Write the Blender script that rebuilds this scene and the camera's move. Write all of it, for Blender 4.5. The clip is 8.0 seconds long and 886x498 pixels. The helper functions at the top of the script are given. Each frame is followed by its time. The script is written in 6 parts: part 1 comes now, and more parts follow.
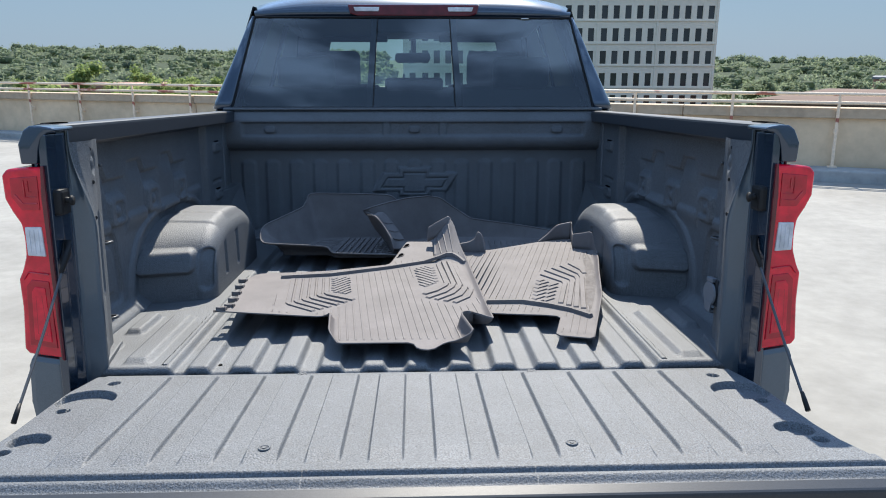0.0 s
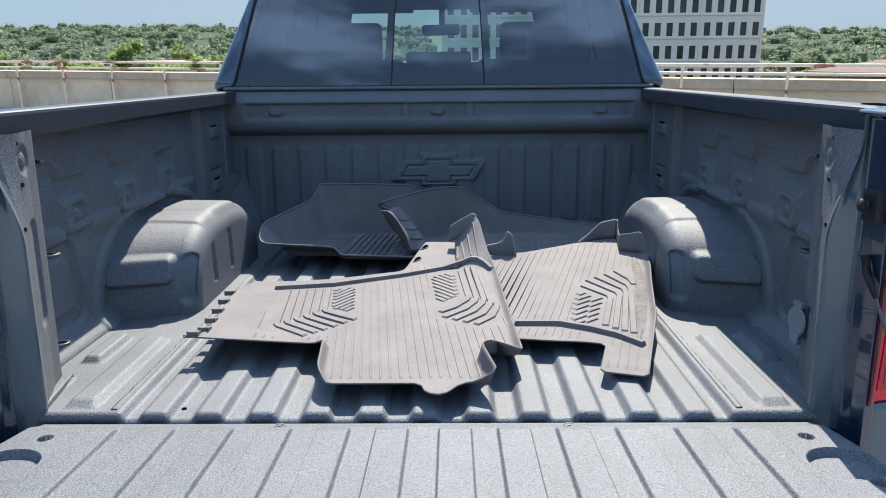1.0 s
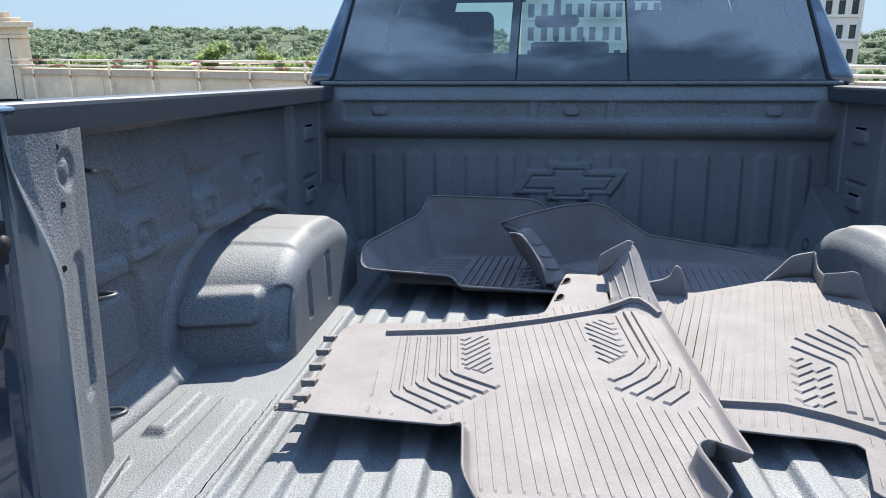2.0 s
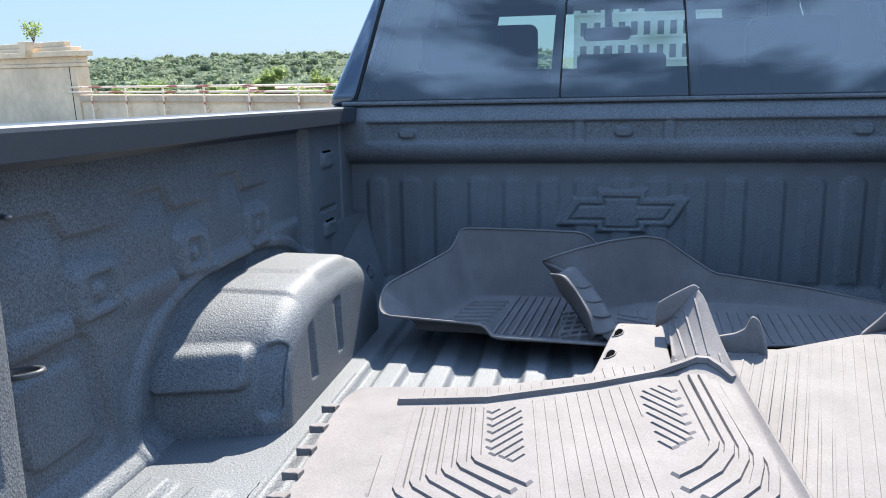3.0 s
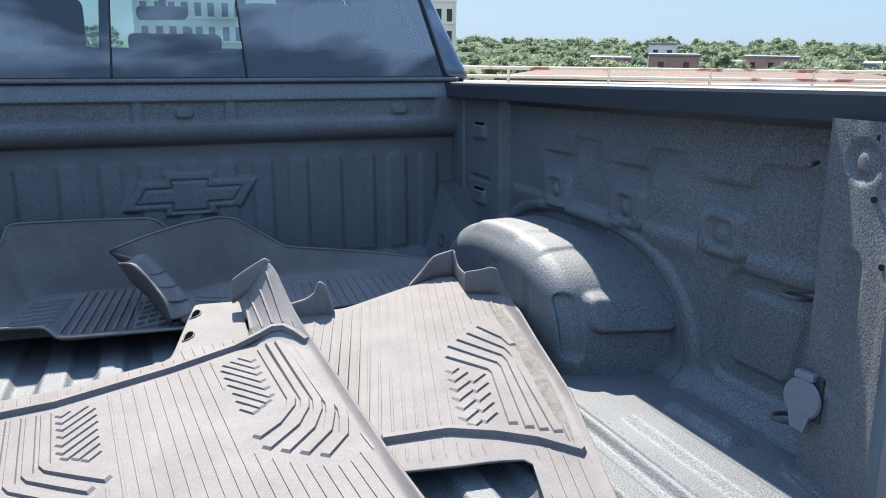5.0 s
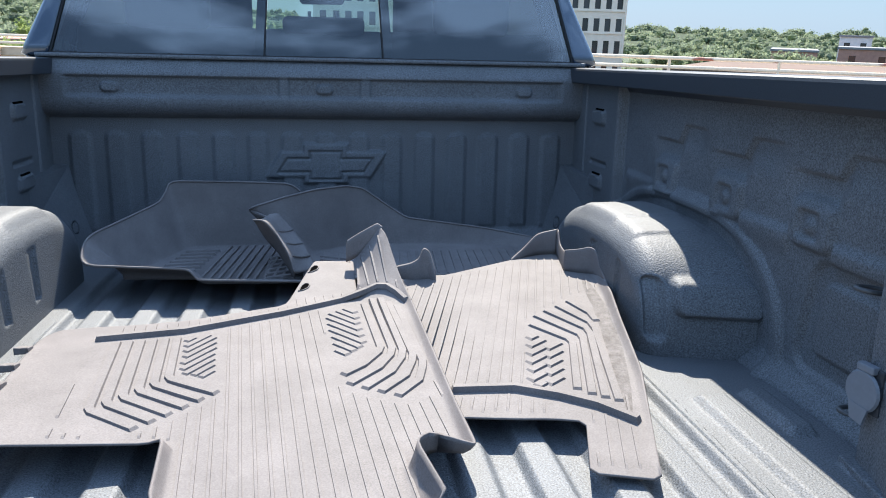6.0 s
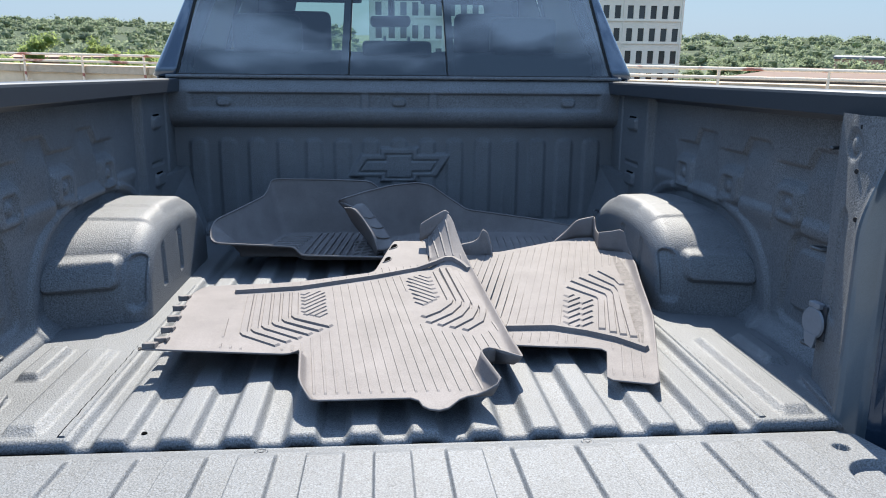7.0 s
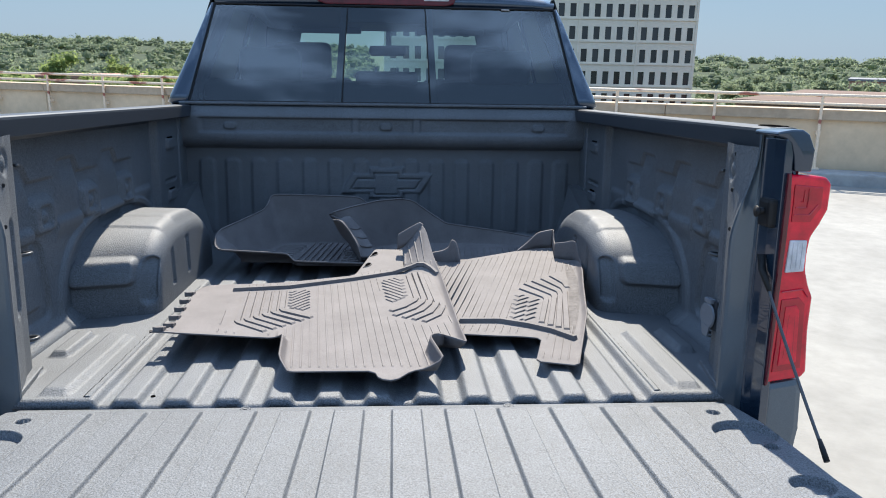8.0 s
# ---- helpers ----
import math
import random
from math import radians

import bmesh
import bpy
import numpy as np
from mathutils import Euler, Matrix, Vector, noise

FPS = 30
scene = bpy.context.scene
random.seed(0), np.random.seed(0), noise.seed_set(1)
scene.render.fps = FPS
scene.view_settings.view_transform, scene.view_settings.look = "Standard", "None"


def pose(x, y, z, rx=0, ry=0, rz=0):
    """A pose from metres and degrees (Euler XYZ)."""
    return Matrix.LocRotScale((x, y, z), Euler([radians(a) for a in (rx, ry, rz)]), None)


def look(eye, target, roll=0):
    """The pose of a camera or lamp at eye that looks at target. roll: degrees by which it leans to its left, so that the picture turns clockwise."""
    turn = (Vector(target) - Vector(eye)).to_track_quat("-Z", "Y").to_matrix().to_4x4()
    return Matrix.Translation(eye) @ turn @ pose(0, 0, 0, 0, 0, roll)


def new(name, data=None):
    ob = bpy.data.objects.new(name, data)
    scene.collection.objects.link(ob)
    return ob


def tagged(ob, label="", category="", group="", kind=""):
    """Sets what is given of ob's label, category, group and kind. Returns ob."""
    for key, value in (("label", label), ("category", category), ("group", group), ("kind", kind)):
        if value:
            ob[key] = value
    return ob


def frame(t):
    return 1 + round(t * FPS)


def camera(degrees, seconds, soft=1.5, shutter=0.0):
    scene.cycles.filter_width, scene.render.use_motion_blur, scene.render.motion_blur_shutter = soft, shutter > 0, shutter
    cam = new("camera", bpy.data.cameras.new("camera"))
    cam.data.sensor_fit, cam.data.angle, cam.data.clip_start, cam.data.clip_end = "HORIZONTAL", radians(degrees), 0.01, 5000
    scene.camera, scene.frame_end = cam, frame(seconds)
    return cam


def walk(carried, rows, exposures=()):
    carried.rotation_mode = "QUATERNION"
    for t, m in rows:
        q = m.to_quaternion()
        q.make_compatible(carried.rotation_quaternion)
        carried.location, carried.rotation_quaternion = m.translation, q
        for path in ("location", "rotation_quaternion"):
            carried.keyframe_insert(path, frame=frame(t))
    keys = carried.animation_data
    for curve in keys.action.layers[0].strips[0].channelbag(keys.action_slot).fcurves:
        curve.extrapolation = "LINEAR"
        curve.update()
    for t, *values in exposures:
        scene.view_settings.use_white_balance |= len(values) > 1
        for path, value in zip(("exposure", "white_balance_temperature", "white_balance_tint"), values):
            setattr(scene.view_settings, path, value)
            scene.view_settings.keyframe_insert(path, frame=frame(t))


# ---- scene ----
cam = camera(60.1, 8.0, soft=1.0)
TRUCK = pose(0, 0, 0.9, -2.8, 0, 0)  # the truck stands nose-down a little
PATH = [
    (0, (-0.007, -1.822, 0.659), (0.069, 0.139, 0.27), 0.0),
    (0.5, (0.008, -1.624, 0.661), (0.047, 0.332, 0.245), -0.4),
    (1, (0.057, -1.409, 0.664), (0.032, 0.54, 0.215), -0.5),
    (1.5, (-0.048, -1.153, 0.647), (-0.157, 0.791, 0.188), -0.4),
    (1.6, (-0.046, -1.125, 0.632), (-0.21, 0.825, 0.216), -1.2),
    (2, (-0.147, -0.912, 0.63), (-0.36, 1.027, 0.189), -0.1),
    (2.2, (-0.146, -0.82, 0.619), (-0.412, 1.117, 0.198), 0.0),
    (3.3, (-0.121, -0.577, 0.623), (-0.474, 1.353, 0.235), -1.1),
    (3.5, (-0.121, -0.573, 0.646), (-0.341, 1.372, 0.234), -2.0),
    (4, (-0.136, -0.577, 0.629), (0.109, 1.363, 0.208), -2.7),
    (4.5, (-0.129, -0.609, 0.631), (0.494, 1.24, 0.192), -1.7),
    (4.7, (-0.113, -0.626, 0.617), (0.599, 1.192, 0.182), -0.7),
    (5.8, (-0.024, -0.755, 0.615), (0.372, 1.148, 0.143), 1.5),
    (6, (-0.002, -0.797, 0.608), (0.298, 1.123, 0.133), 1.2),
    (6.5, (-0.009, -0.992, 0.613), (0.167, 0.944, 0.141), 0.7),
    (7, (-0.077, -1.245, 0.623), (0.086, 0.698, 0.176), 0.5),
    (7.5, (-0.025, -1.435, 0.645), (0.126, 0.516, 0.229), 0.6),
    (8, (0.032, -1.584, 0.659), (0.161, 0.372, 0.26), 0.8),
]
walk(cam, [(t, TRUCK @ look(eye, target, roll)) for t, eye, target, roll in PATH],
     [(0.0, 0.93, 6210, 6), (0.5, 1.03, 6260, 6), (1.0, 1.23, 6270, 6), (2.0, 1.56, 6210, 6), (3.4, 1.77, 6170, 6), (4.7, 1.63, 6250, 6),
      (6.0, 1.56, 6270, 6), (7.0, 1.43, 6320, 6), (8.0, 1.14, 6300, 6)])

# ---- light ----
SUN_TO = (TRUCK.to_3x3() @ Vector((0.11, 0.80, 1.0))).normalized()   # towards the sun: ahead of the truck, a little to its right
sky = bpy.data.worlds.new("sky")
scene.world = sky
sky.use_nodes = True
nt = sky.node_tree
nt.nodes.clear()
w_out = nt.nodes.new("ShaderNodeOutputWorld")
w_bg = nt.nodes.new("ShaderNodeBackground")
w_sky = nt.nodes.new("ShaderNodeTexSky")
w_sky.sky_type = "NISHITA"
w_sky.sun_disc = False
w_sky.sun_elevation = math.asin(SUN_TO.z)
w_sky.sun_rotation = math.atan2(SUN_TO.x, SUN_TO.y)
w_sky.air_density, w_sky.dust_density, w_sky.ozone_density = 1.0, 0.4, 2.5
w_tc = nt.nodes.new("ShaderNodeTexCoord")
w_map = nt.nodes.new("ShaderNodeMapping")
w_map.inputs["Scale"].default_value = (1.6, 1.6, 6.5)
w_n = nt.nodes.new("ShaderNodeTexNoise")
w_n.inputs["Scale"].default_value = 2.6
w_n.inputs["Detail"].default_value = 4.0
w_n.inputs["Roughness"].default_value = 0.55
w_r = nt.nodes.new("ShaderNodeValToRGB")
w_r.color_ramp.elements[0].position, w_r.color_ramp.elements[0].color = 0.46, (0.05, 0.05, 0.05, 1)
w_r.color_ramp.elements[1].position, w_r.color_ramp.elements[1].color = 0.60, (0.85, 0.85, 0.85, 1)
w_mix = nt.nodes.new("ShaderNodeMixRGB")
w_mix.inputs["Color2"].default_value = (4.0, 6.0, 9.7, 1)
nt.links.new(w_tc.outputs["Generated"], w_map.inputs["Vector"])
nt.links.new(w_map.outputs["Vector"], w_n.inputs["Vector"])
nt.links.new(w_n.outputs["Fac"], w_r.inputs["Fac"])
w_haze = nt.nodes.new("ShaderNodeMixRGB")      # summer haze over the clear sky, thickest at the horizon
w_haze.inputs["Color2"].default_value = (1.28, 1.76, 2.38, 1)
w_sep = nt.nodes.new("ShaderNodeSeparateXYZ")
w_hr = nt.nodes.new("ShaderNodeMapRange")
w_hr.inputs["From Min"].default_value, w_hr.inputs["From Max"].default_value = 0.14, 0.55
w_hr.inputs["To Min"].default_value, w_hr.inputs["To Max"].default_value = 0.94, 0.08
nt.links.new(w_tc.outputs["Generated"], w_sep.inputs["Vector"])
nt.links.new(w_sep.outputs["Z"], w_hr.inputs["Value"])
w_up = nt.nodes.new("ShaderNodeMapRange")       # the clouds stand clear of the hazy horizon
w_up.inputs["From Min"].default_value, w_up.inputs["From Max"].default_value = 0.22, 0.50
w_cl = nt.nodes.new("ShaderNodeMath")
w_cl.operation = "MULTIPLY"
nt.links.new(w_sep.outputs["Z"], w_up.inputs["Value"])
nt.links.new(w_up.outputs["Result"], w_cl.inputs[0])
nt.links.new(w_r.outputs["Color"], w_cl.inputs[1])
nt.links.new(w_cl.outputs[0], w_mix.inputs["Fac"])
nt.links.new(w_hr.outputs["Result"], w_haze.inputs["Fac"])
nt.links.new(w_sky.outputs["Color"], w_haze.inputs["Color1"])
nt.links.new(w_haze.outputs["Color"], w_mix.inputs["Color1"])
nt.links.new(w_mix.outputs["Color"], w_bg.inputs["Color"])
nt.links.new(w_bg.outputs["Background"], w_out.inputs["Surface"])
w_bg.inputs["Strength"].default_value = 0.115

sun_data = bpy.data.lights.new("sun", "SUN")
sun_data.energy, sun_data.angle, sun_data.color = 4.5, radians(0.55), (1.0, 0.895, 0.775)
sun = new("sun", sun_data)
sun.matrix_world = look(SUN_TO * 50, (0, 0, 0))


# ---- materials ----
def mat(name, colour, rough=0.5, metal=0.0, grain=None, stain=None, bump=None, spec=0.5, coat=0.0, jitter=0.0):
    """grain, stain: (scale, darkest factor, lightest factor); bump: list of (scale, strength, distance)."""
    m = bpy.data.materials.new(name)
    m.use_nodes = True
    t = m.node_tree
    b = t.nodes["Principled BSDF"]
    b.inputs["Roughness"].default_value = rough
    b.inputs["Metallic"].default_value = metal
    b.inputs["Specular IOR Level"].default_value = spec
    b.inputs["Coat Weight"].default_value = coat
    b.inputs["Coat Roughness"].default_value = 0.04
    tc = t.nodes.new("ShaderNodeTexCoord")
    rgb = t.nodes.new("ShaderNodeRGB")
    rgb.outputs[0].default_value = (*colour, 1)
    c = rgb.outputs[0]
    for g in (grain, stain):
        if g:
            n = t.nodes.new("ShaderNodeTexNoise")
            n.inputs["Scale"].default_value = g[0]
            n.inputs["Detail"].default_value = 5
            n.inputs["Roughness"].default_value = 0.6
            t.links.new(tc.outputs["Object"], n.inputs["Vector"])
            mr = t.nodes.new("ShaderNodeMapRange")
            mr.inputs["From Min"].default_value, mr.inputs["From Max"].default_value = 0.3, 0.7
            mr.inputs["To Min"].default_value, mr.inputs["To Max"].default_value = g[1], g[2]
            t.links.new(n.outputs["Fac"], mr.inputs["Value"])
            mx = t.nodes.new("ShaderNodeVectorMath")
            mx.operation = "SCALE"
            t.links.new(c, mx.inputs[0])
            t.links.new(mr.outputs["Result"], mx.inputs["Scale"])
            c = mx.outputs["Vector"]
    if jitter:
        oi = t.nodes.new("ShaderNodeObjectInfo")
        mr = t.nodes.new("ShaderNodeMapRange")
        mr.inputs["To Min"].default_value, mr.inputs["To Max"].default_value = 1 - jitter, 1 + jitter
        t.links.new(oi.outputs["Random"], mr.inputs["Value"])
        mx = t.nodes.new("ShaderNodeVectorMath")
        mx.operation = "SCALE"
        t.links.new(c, mx.inputs[0])
        t.links.new(mr.outputs["Result"], mx.inputs["Scale"])
        c = mx.outputs["Vector"]
    t.links.new(c, b.inputs["Base Color"])
    last = None
    for sc, st, di in (bump or ()):
        n = t.nodes.new("ShaderNodeTexNoise")
        n.inputs["Scale"].default_value = sc
        n.inputs["Detail"].default_value = 3
        t.links.new(tc.outputs["Object"], n.inputs["Vector"])
        bp = t.nodes.new("ShaderNodeBump")
        bp.inputs["Strength"].default_value, bp.inputs["Distance"].default_value = st, di
        t.links.new(n.outputs["Fac"], bp.inputs["Height"])
        if last:
            t.links.new(last, bp.inputs["Normal"])
        last = bp.outputs["Normal"]
    if last:
        t.links.new(last, b.inputs["Normal"])
    return m


LINER = mat("sprayed_bedliner", (0.090, 0.097, 0.106), 0.60, grain=(330, 0.30, 1.82), stain=(3.5, 0.85, 1.18), bump=[(260, 0.8, 0.0017), (600, 0.5, 0.0009)], spec=0.54)
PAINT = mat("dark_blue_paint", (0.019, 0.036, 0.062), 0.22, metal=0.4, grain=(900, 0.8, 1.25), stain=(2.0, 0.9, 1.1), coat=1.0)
# the same dark blue paint, with reflected light put into a paler colour
PAINT_LIT = mat("lit_blue_paint", (0.085, 0.11, 0.135), 0.3, metal=0.3, grain=(700, 0.85, 1.2), stain=(4, 0.9, 1.1), coat=0.5)
RUBBER = mat("grey_mat_rubber", (0.146, 0.132, 0.129), 0.70, grain=(330, 0.80, 1.20), stain=(11, 0.86, 1.14), bump=[(420, 0.35, 0.0005)], spec=0.28)
CLIP = mat("black_plastic", (0.010, 0.010, 0.011), 0.55, spec=0.3, grain=(200, 0.8, 1.2))
HOLE = mat("dark_opening", (0.004, 0.004, 0.004), 1.0, spec=0.0, grain=(50, 0.8, 1.2))
TRIMBLACK = mat("black_trim_plastic", (0.026, 0.030, 0.037), 0.42, spec=0.45, grain=(300, 0.8, 1.2), bump=[(600, 0.3, 0.0004)])
STEEL = mat("galvanised_steel", (0.45, 0.45, 0.46), 0.38, metal=0.9, grain=(150, 0.8, 1.1))
CABLE = mat("cable_sheath", (0.06, 0.062, 0.066), 0.4, grain=(300, 0.8, 1.2))
GREYPLASTIC = mat("grey_plastic_cover", (0.15, 0.165, 0.19), 0.42, grain=(80, 0.92, 1.06))
CONCRETE = mat("deck_concrete", (0.275, 0.262, 0.235), 0.85, grain=(7, 0.88, 1.09), stain=(0.9, 0.80, 1.12), bump=[(60, 0.4, 0.004)])
PARAPET = mat("parapet_concrete", (0.66, 0.51, 0.34), 0.85, grain=(5, 0.90, 1.07), stain=(0.9, 0.78, 1.10), bump=[(30, 0.4, 0.004)])
COPING = mat("coping_concrete", (0.46, 0.365, 0.26), 0.85, grain=(9, 0.85, 1.1), stain=(0.9, 0.8, 1.12))
KERBMAT = mat("kerb_concrete", (0.33, 0.33, 0.32), 0.88, grain=(8, 0.85, 1.1), stain=(0.7, 0.8, 1.15))
FACADE = mat("office_facade_concrete", (0.80, 0.70, 0.565), 0.8, grain=(1.5, 0.95, 1.04), stain=(0.08, 0.92, 1.05))
DARKGLASS = mat("office_window_glass", (0.03, 0.034, 0.038), 0.08, spec=0.6, jitter=0.5)
BRICK = mat("far_red_brick", (0.40, 0.22, 0.17), 0.85, grain=(1.2, 0.85, 1.15), stain=(0.1, 0.85, 1.1))
ROOFGREY = mat("far_roof_grey", (0.20, 0.20, 0.21), 0.85, grain=(1.0, 0.85, 1.15))
ROOFTAN = mat("faded_red_roof", (0.135, 0.084, 0.060), 0.9, grain=(0.6, 0.85, 1.12), stain=(0.07, 0.75, 1.2))
ROOFWHITE = mat("far_roof_white", (0.6, 0.6, 0.6), 0.8, grain=(1.0, 0.9, 1.1))
SEATMAT = mat("dark_seat_cloth", (0.02, 0.021, 0.023), 0.8, grain=(120, 0.8, 1.2))
TYRE = mat("tyre_rubber", (0.02, 0.02, 0.02), 0.8, grain=(90, 0.8, 1.2))
RIM = mat("wheel_alloy", (0.5, 0.5, 0.52), 0.3, metal=0.9, grain=(40, 0.9, 1.05))
BARK = mat("bark", (0.09, 0.07, 0.05), 0.9, grain=(6, 0.7, 1.2), bump=[(12, 0.8, 0.03)])
GROUNDMAT = mat("far_ground", (0.06, 0.08, 0.04), 0.95, grain=(0.05, 0.7, 1.3), stain=(0.006, 0.7, 1.3))


def rail_paint():
    """White rail paint with rust and red primer showing in patches."""
    m = mat("flaking_white_rail_paint", (0.84, 0.67, 0.49), 0.55, grain=(30, 0.85, 1.08))
    t = m.node_tree
    b = t.nodes["Principled BSDF"]
    src = b.inputs["Base Color"].links[0].from_socket
    tc = t.nodes["Texture Coordinate"]
    mp = t.nodes.new("ShaderNodeMapping")
    mp.inputs["Scale"].default_value = (1.6, 4.0, 4.0)
    n = t.nodes.new("ShaderNodeTexNoise")
    n.inputs["Scale"].default_value, n.inputs["Detail"].default_value = 1.1, 4
    r = t.nodes.new("ShaderNodeValToRGB")
    r.color_ramp.elements[0].position, r.color_ramp.elements[1].position = 0.55, 0.60
    mx = t.nodes.new("ShaderNodeMixRGB")
    mx.inputs["Color2"].default_value = (0.36, 0.12, 0.08, 1)
    t.links.new(tc.outputs["Object"], mp.inputs["Vector"])
    t.links.new(mp.outputs["Vector"], n.inputs["Vector"])
    t.links.new(n.outputs["Fac"], r.inputs["Fac"])
    t.links.new(r.outputs["Color"], mx.inputs["Fac"])
    t.links.new(src, mx.inputs["Color1"])
    t.links.new(mx.outputs["Color"], b.inputs["Base Color"])
    return m


RAILPAINT = rail_paint()


def glass(name, tint, rough=0.0, ior=1.5):
    m = bpy.data.materials.new(name)
    m.use_nodes = True
    t = m.node_tree
    t.nodes.clear()
    o = t.nodes.new("ShaderNodeOutputMaterial")
    tr = t.nodes.new("ShaderNodeBsdfTransparent")
    tr.inputs["Color"].default_value = (*tint, 1)
    gl = t.nodes.new("ShaderNodeBsdfGlossy")
    gl.inputs["Roughness"].default_value = rough
    fr = t.nodes.new("ShaderNodeFresnel")
    fr.inputs["IOR"].default_value = ior
    mx = t.nodes.new("ShaderNodeMixShader")
    t.links.new(fr.outputs["Fac"], mx.inputs["Fac"])
    t.links.new(tr.outputs["BSDF"], mx.inputs[1])
    t.links.new(gl.outputs["BSDF"], mx.inputs[2])
    t.links.new(mx.outputs["Shader"], o.inputs["Surface"])
    return m


def dirt(name, colour):
    """Dried dirt: broken patches over what lies below."""
    m = mat(name, colour, 0.95, grain=(160, 0.6, 1.3), spec=0.1)
    t = m.node_tree
    n = t.nodes.new("ShaderNodeTexNoise")
    n.inputs["Scale"].default_value, n.inputs["Detail"].default_value, n.inputs["Roughness"].default_value = 60, 6, 0.75
    r = t.nodes.new("ShaderNodeValToRGB")
    r.color_ramp.elements[0].position, r.color_ramp.elements[1].position = 0.36, 0.78
    r.color_ramp.elements[1].color = (0.42, 0.42, 0.42, 1)
    t.links.new(t.nodes["Texture Coordinate"].outputs["Object"], n.inputs["Vector"])
    t.links.new(n.outputs["Fac"], r.inputs["Fac"])
    t.links.new(r.outputs["Color"], t.nodes["Principled BSDF"].inputs["Alpha"])
    return m


DIRT = dirt("dried_brown_dirt", (0.06, 0.048, 0.036))
REARGLASS = glass("tinted_rear_glass", (0.48, 0.64, 0.60), 0.0, 2.10)
CLEARGLASS = glass("clear_windshield", (0.93, 0.97, 0.95))
PRIVACY = mat("privacy_glass", (0.008, 0.009, 0.010), 0.45, spec=0.2)


def lens(name, colour, rough=0.12):
    m = mat(name, colour, rough, grain=(25, 0.7, 1.25), spec=0.4, coat=0.5)
    return m


REDLENS = lens("red_lamp_lens", (0.70, 0.005, 0.030))
DEEPRED = lens("deep_red_lamp_lens", (0.44, 0.004, 0.020))
MAROON = lens("dark_red_lamp_side", (0.10, 0.005, 0.014))
CLEARLENS = lens("clear_lamp_lens", (0.62, 0.62, 0.64))


def foliage(name, dark, light):
    m = bpy.data.materials.new(name)
    m.use_nodes = True
    t = m.node_tree
    b = t.nodes["Principled BSDF"]
    b.inputs["Roughness"].default_value = 0.75
    b.inputs["Specular IOR Level"].default_value = 0.25
    geo = t.nodes.new("ShaderNodeNewGeometry")
    tc = t.nodes.new("ShaderNodeTexCoord")
    n = t.nodes.new("ShaderNodeTexNoise")
    n.inputs["Scale"].default_value, n.inputs["Detail"].default_value = 0.09, 5
    add = t.nodes.new("ShaderNodeMath")
    add.operation = "MULTIPLY_ADD"
    add.inputs[1].default_value, add.inputs[2].default_value = 0.5, 0.0
    sm = t.nodes.new("ShaderNodeMath")
    sm.operation = "ADD"
    r = t.nodes.new("ShaderNodeValToRGB")
    r.color_ramp.elements[0].position, r.color_ramp.elements[0].color = 0.45, (*dark, 1)
    r.color_ramp.elements[1].position, r.color_ramp.elements[1].color = 1.0, (*light, 1)
    t.links.new(geo.outputs["Random Per Island"], add.inputs[0])
    t.links.new(tc.outputs["Object"], n.inputs["Vector"])
    t.links.new(n.outputs["Fac"], sm.inputs[0])
    t.links.new(add.outputs[0], sm.inputs[1])
    t.links.new(sm.outputs[0], r.inputs["Fac"])
    t.links.new(r.outputs["Color"], b.inputs["Base Color"])
    tl = t.nodes.new("ShaderNodeBsdfTranslucent")
    mx = t.nodes.new("ShaderNodeMixShader")
    mx.inputs["Fac"].default_value = 0.65
    t.links.new(r.outputs["Color"], tl.inputs["Color"])
    t.links.new(b.outputs["BSDF"], mx.inputs[1])
    t.links.new(tl.outputs["BSDF"], mx.inputs[2])
    t.links.new(mx.outputs["Shader"], t.nodes["Material Output"].inputs["Surface"])
    return m


LEAVES = foliage("woods_foliage", (0.200, 0.240, 0.160), (0.285, 0.330, 0.195))
# darker than the leaves: forest shade between the crowns is put into the colour
SHADED_UNDERGROWTH = foliage("undergrowth", (0.11, 0.15, 0.09), (0.16, 0.21, 0.12))
LEAVESBRIGHT = foliage("bright_foliage", (0.19, 0.25, 0.09), (0.30, 0.36, 0.13))


# ---- mesh helpers ----
def finish(name, me, material, parent=None, label="", smooth=False, at=None):
    ob = new(name, me)
    for m in (material if isinstance(material, (list, tuple)) else [material]):
        me.materials.append(m)
    if smooth:
        me.polygons.foreach_set("use_smooth", [True] * len(me.polygons))
    if parent is not None:
        ob.parent = parent
    if at is not None:
        ob.matrix_basis = at
    if label:
        ob["label"] = label
    return ob


def part(name, bm, material, parent, label="", smooth=False):
    me = bpy.data.meshes.new(name)
    bm.to_mesh(me)
    bm.free()
    return finish(name, me, material, parent, label, smooth)


def raw(name, verts, faces, material, parent=None, label="", smooth=False):
    me = bpy.data.meshes.new(name)
    me.from_pydata(verts, [], faces)
    me.validate()
    return finish(name, me, material, parent, label, smooth)


def add_box(bm, x0, x1, y0, y1, z0, z1, bevel=0.0, segs=2):
    m = Matrix.Translation(((x0 + x1) / 2, (y0 + y1) / 2, (z0 + z1) / 2)) @ Matrix.Diagonal((abs(x1 - x0), abs(y1 - y0), abs(z1 - z0), 1))
    vs = bmesh.ops.create_cube(bm, size=1, matrix=m)["verts"]
    if bevel:
        es = list({e for v in vs for e in v.link_edges})
        bmesh.ops.bevel(bm, geom=es, offset=bevel, segments=segs, profile=0.6, affect="EDGES", clamp_overlap=True)


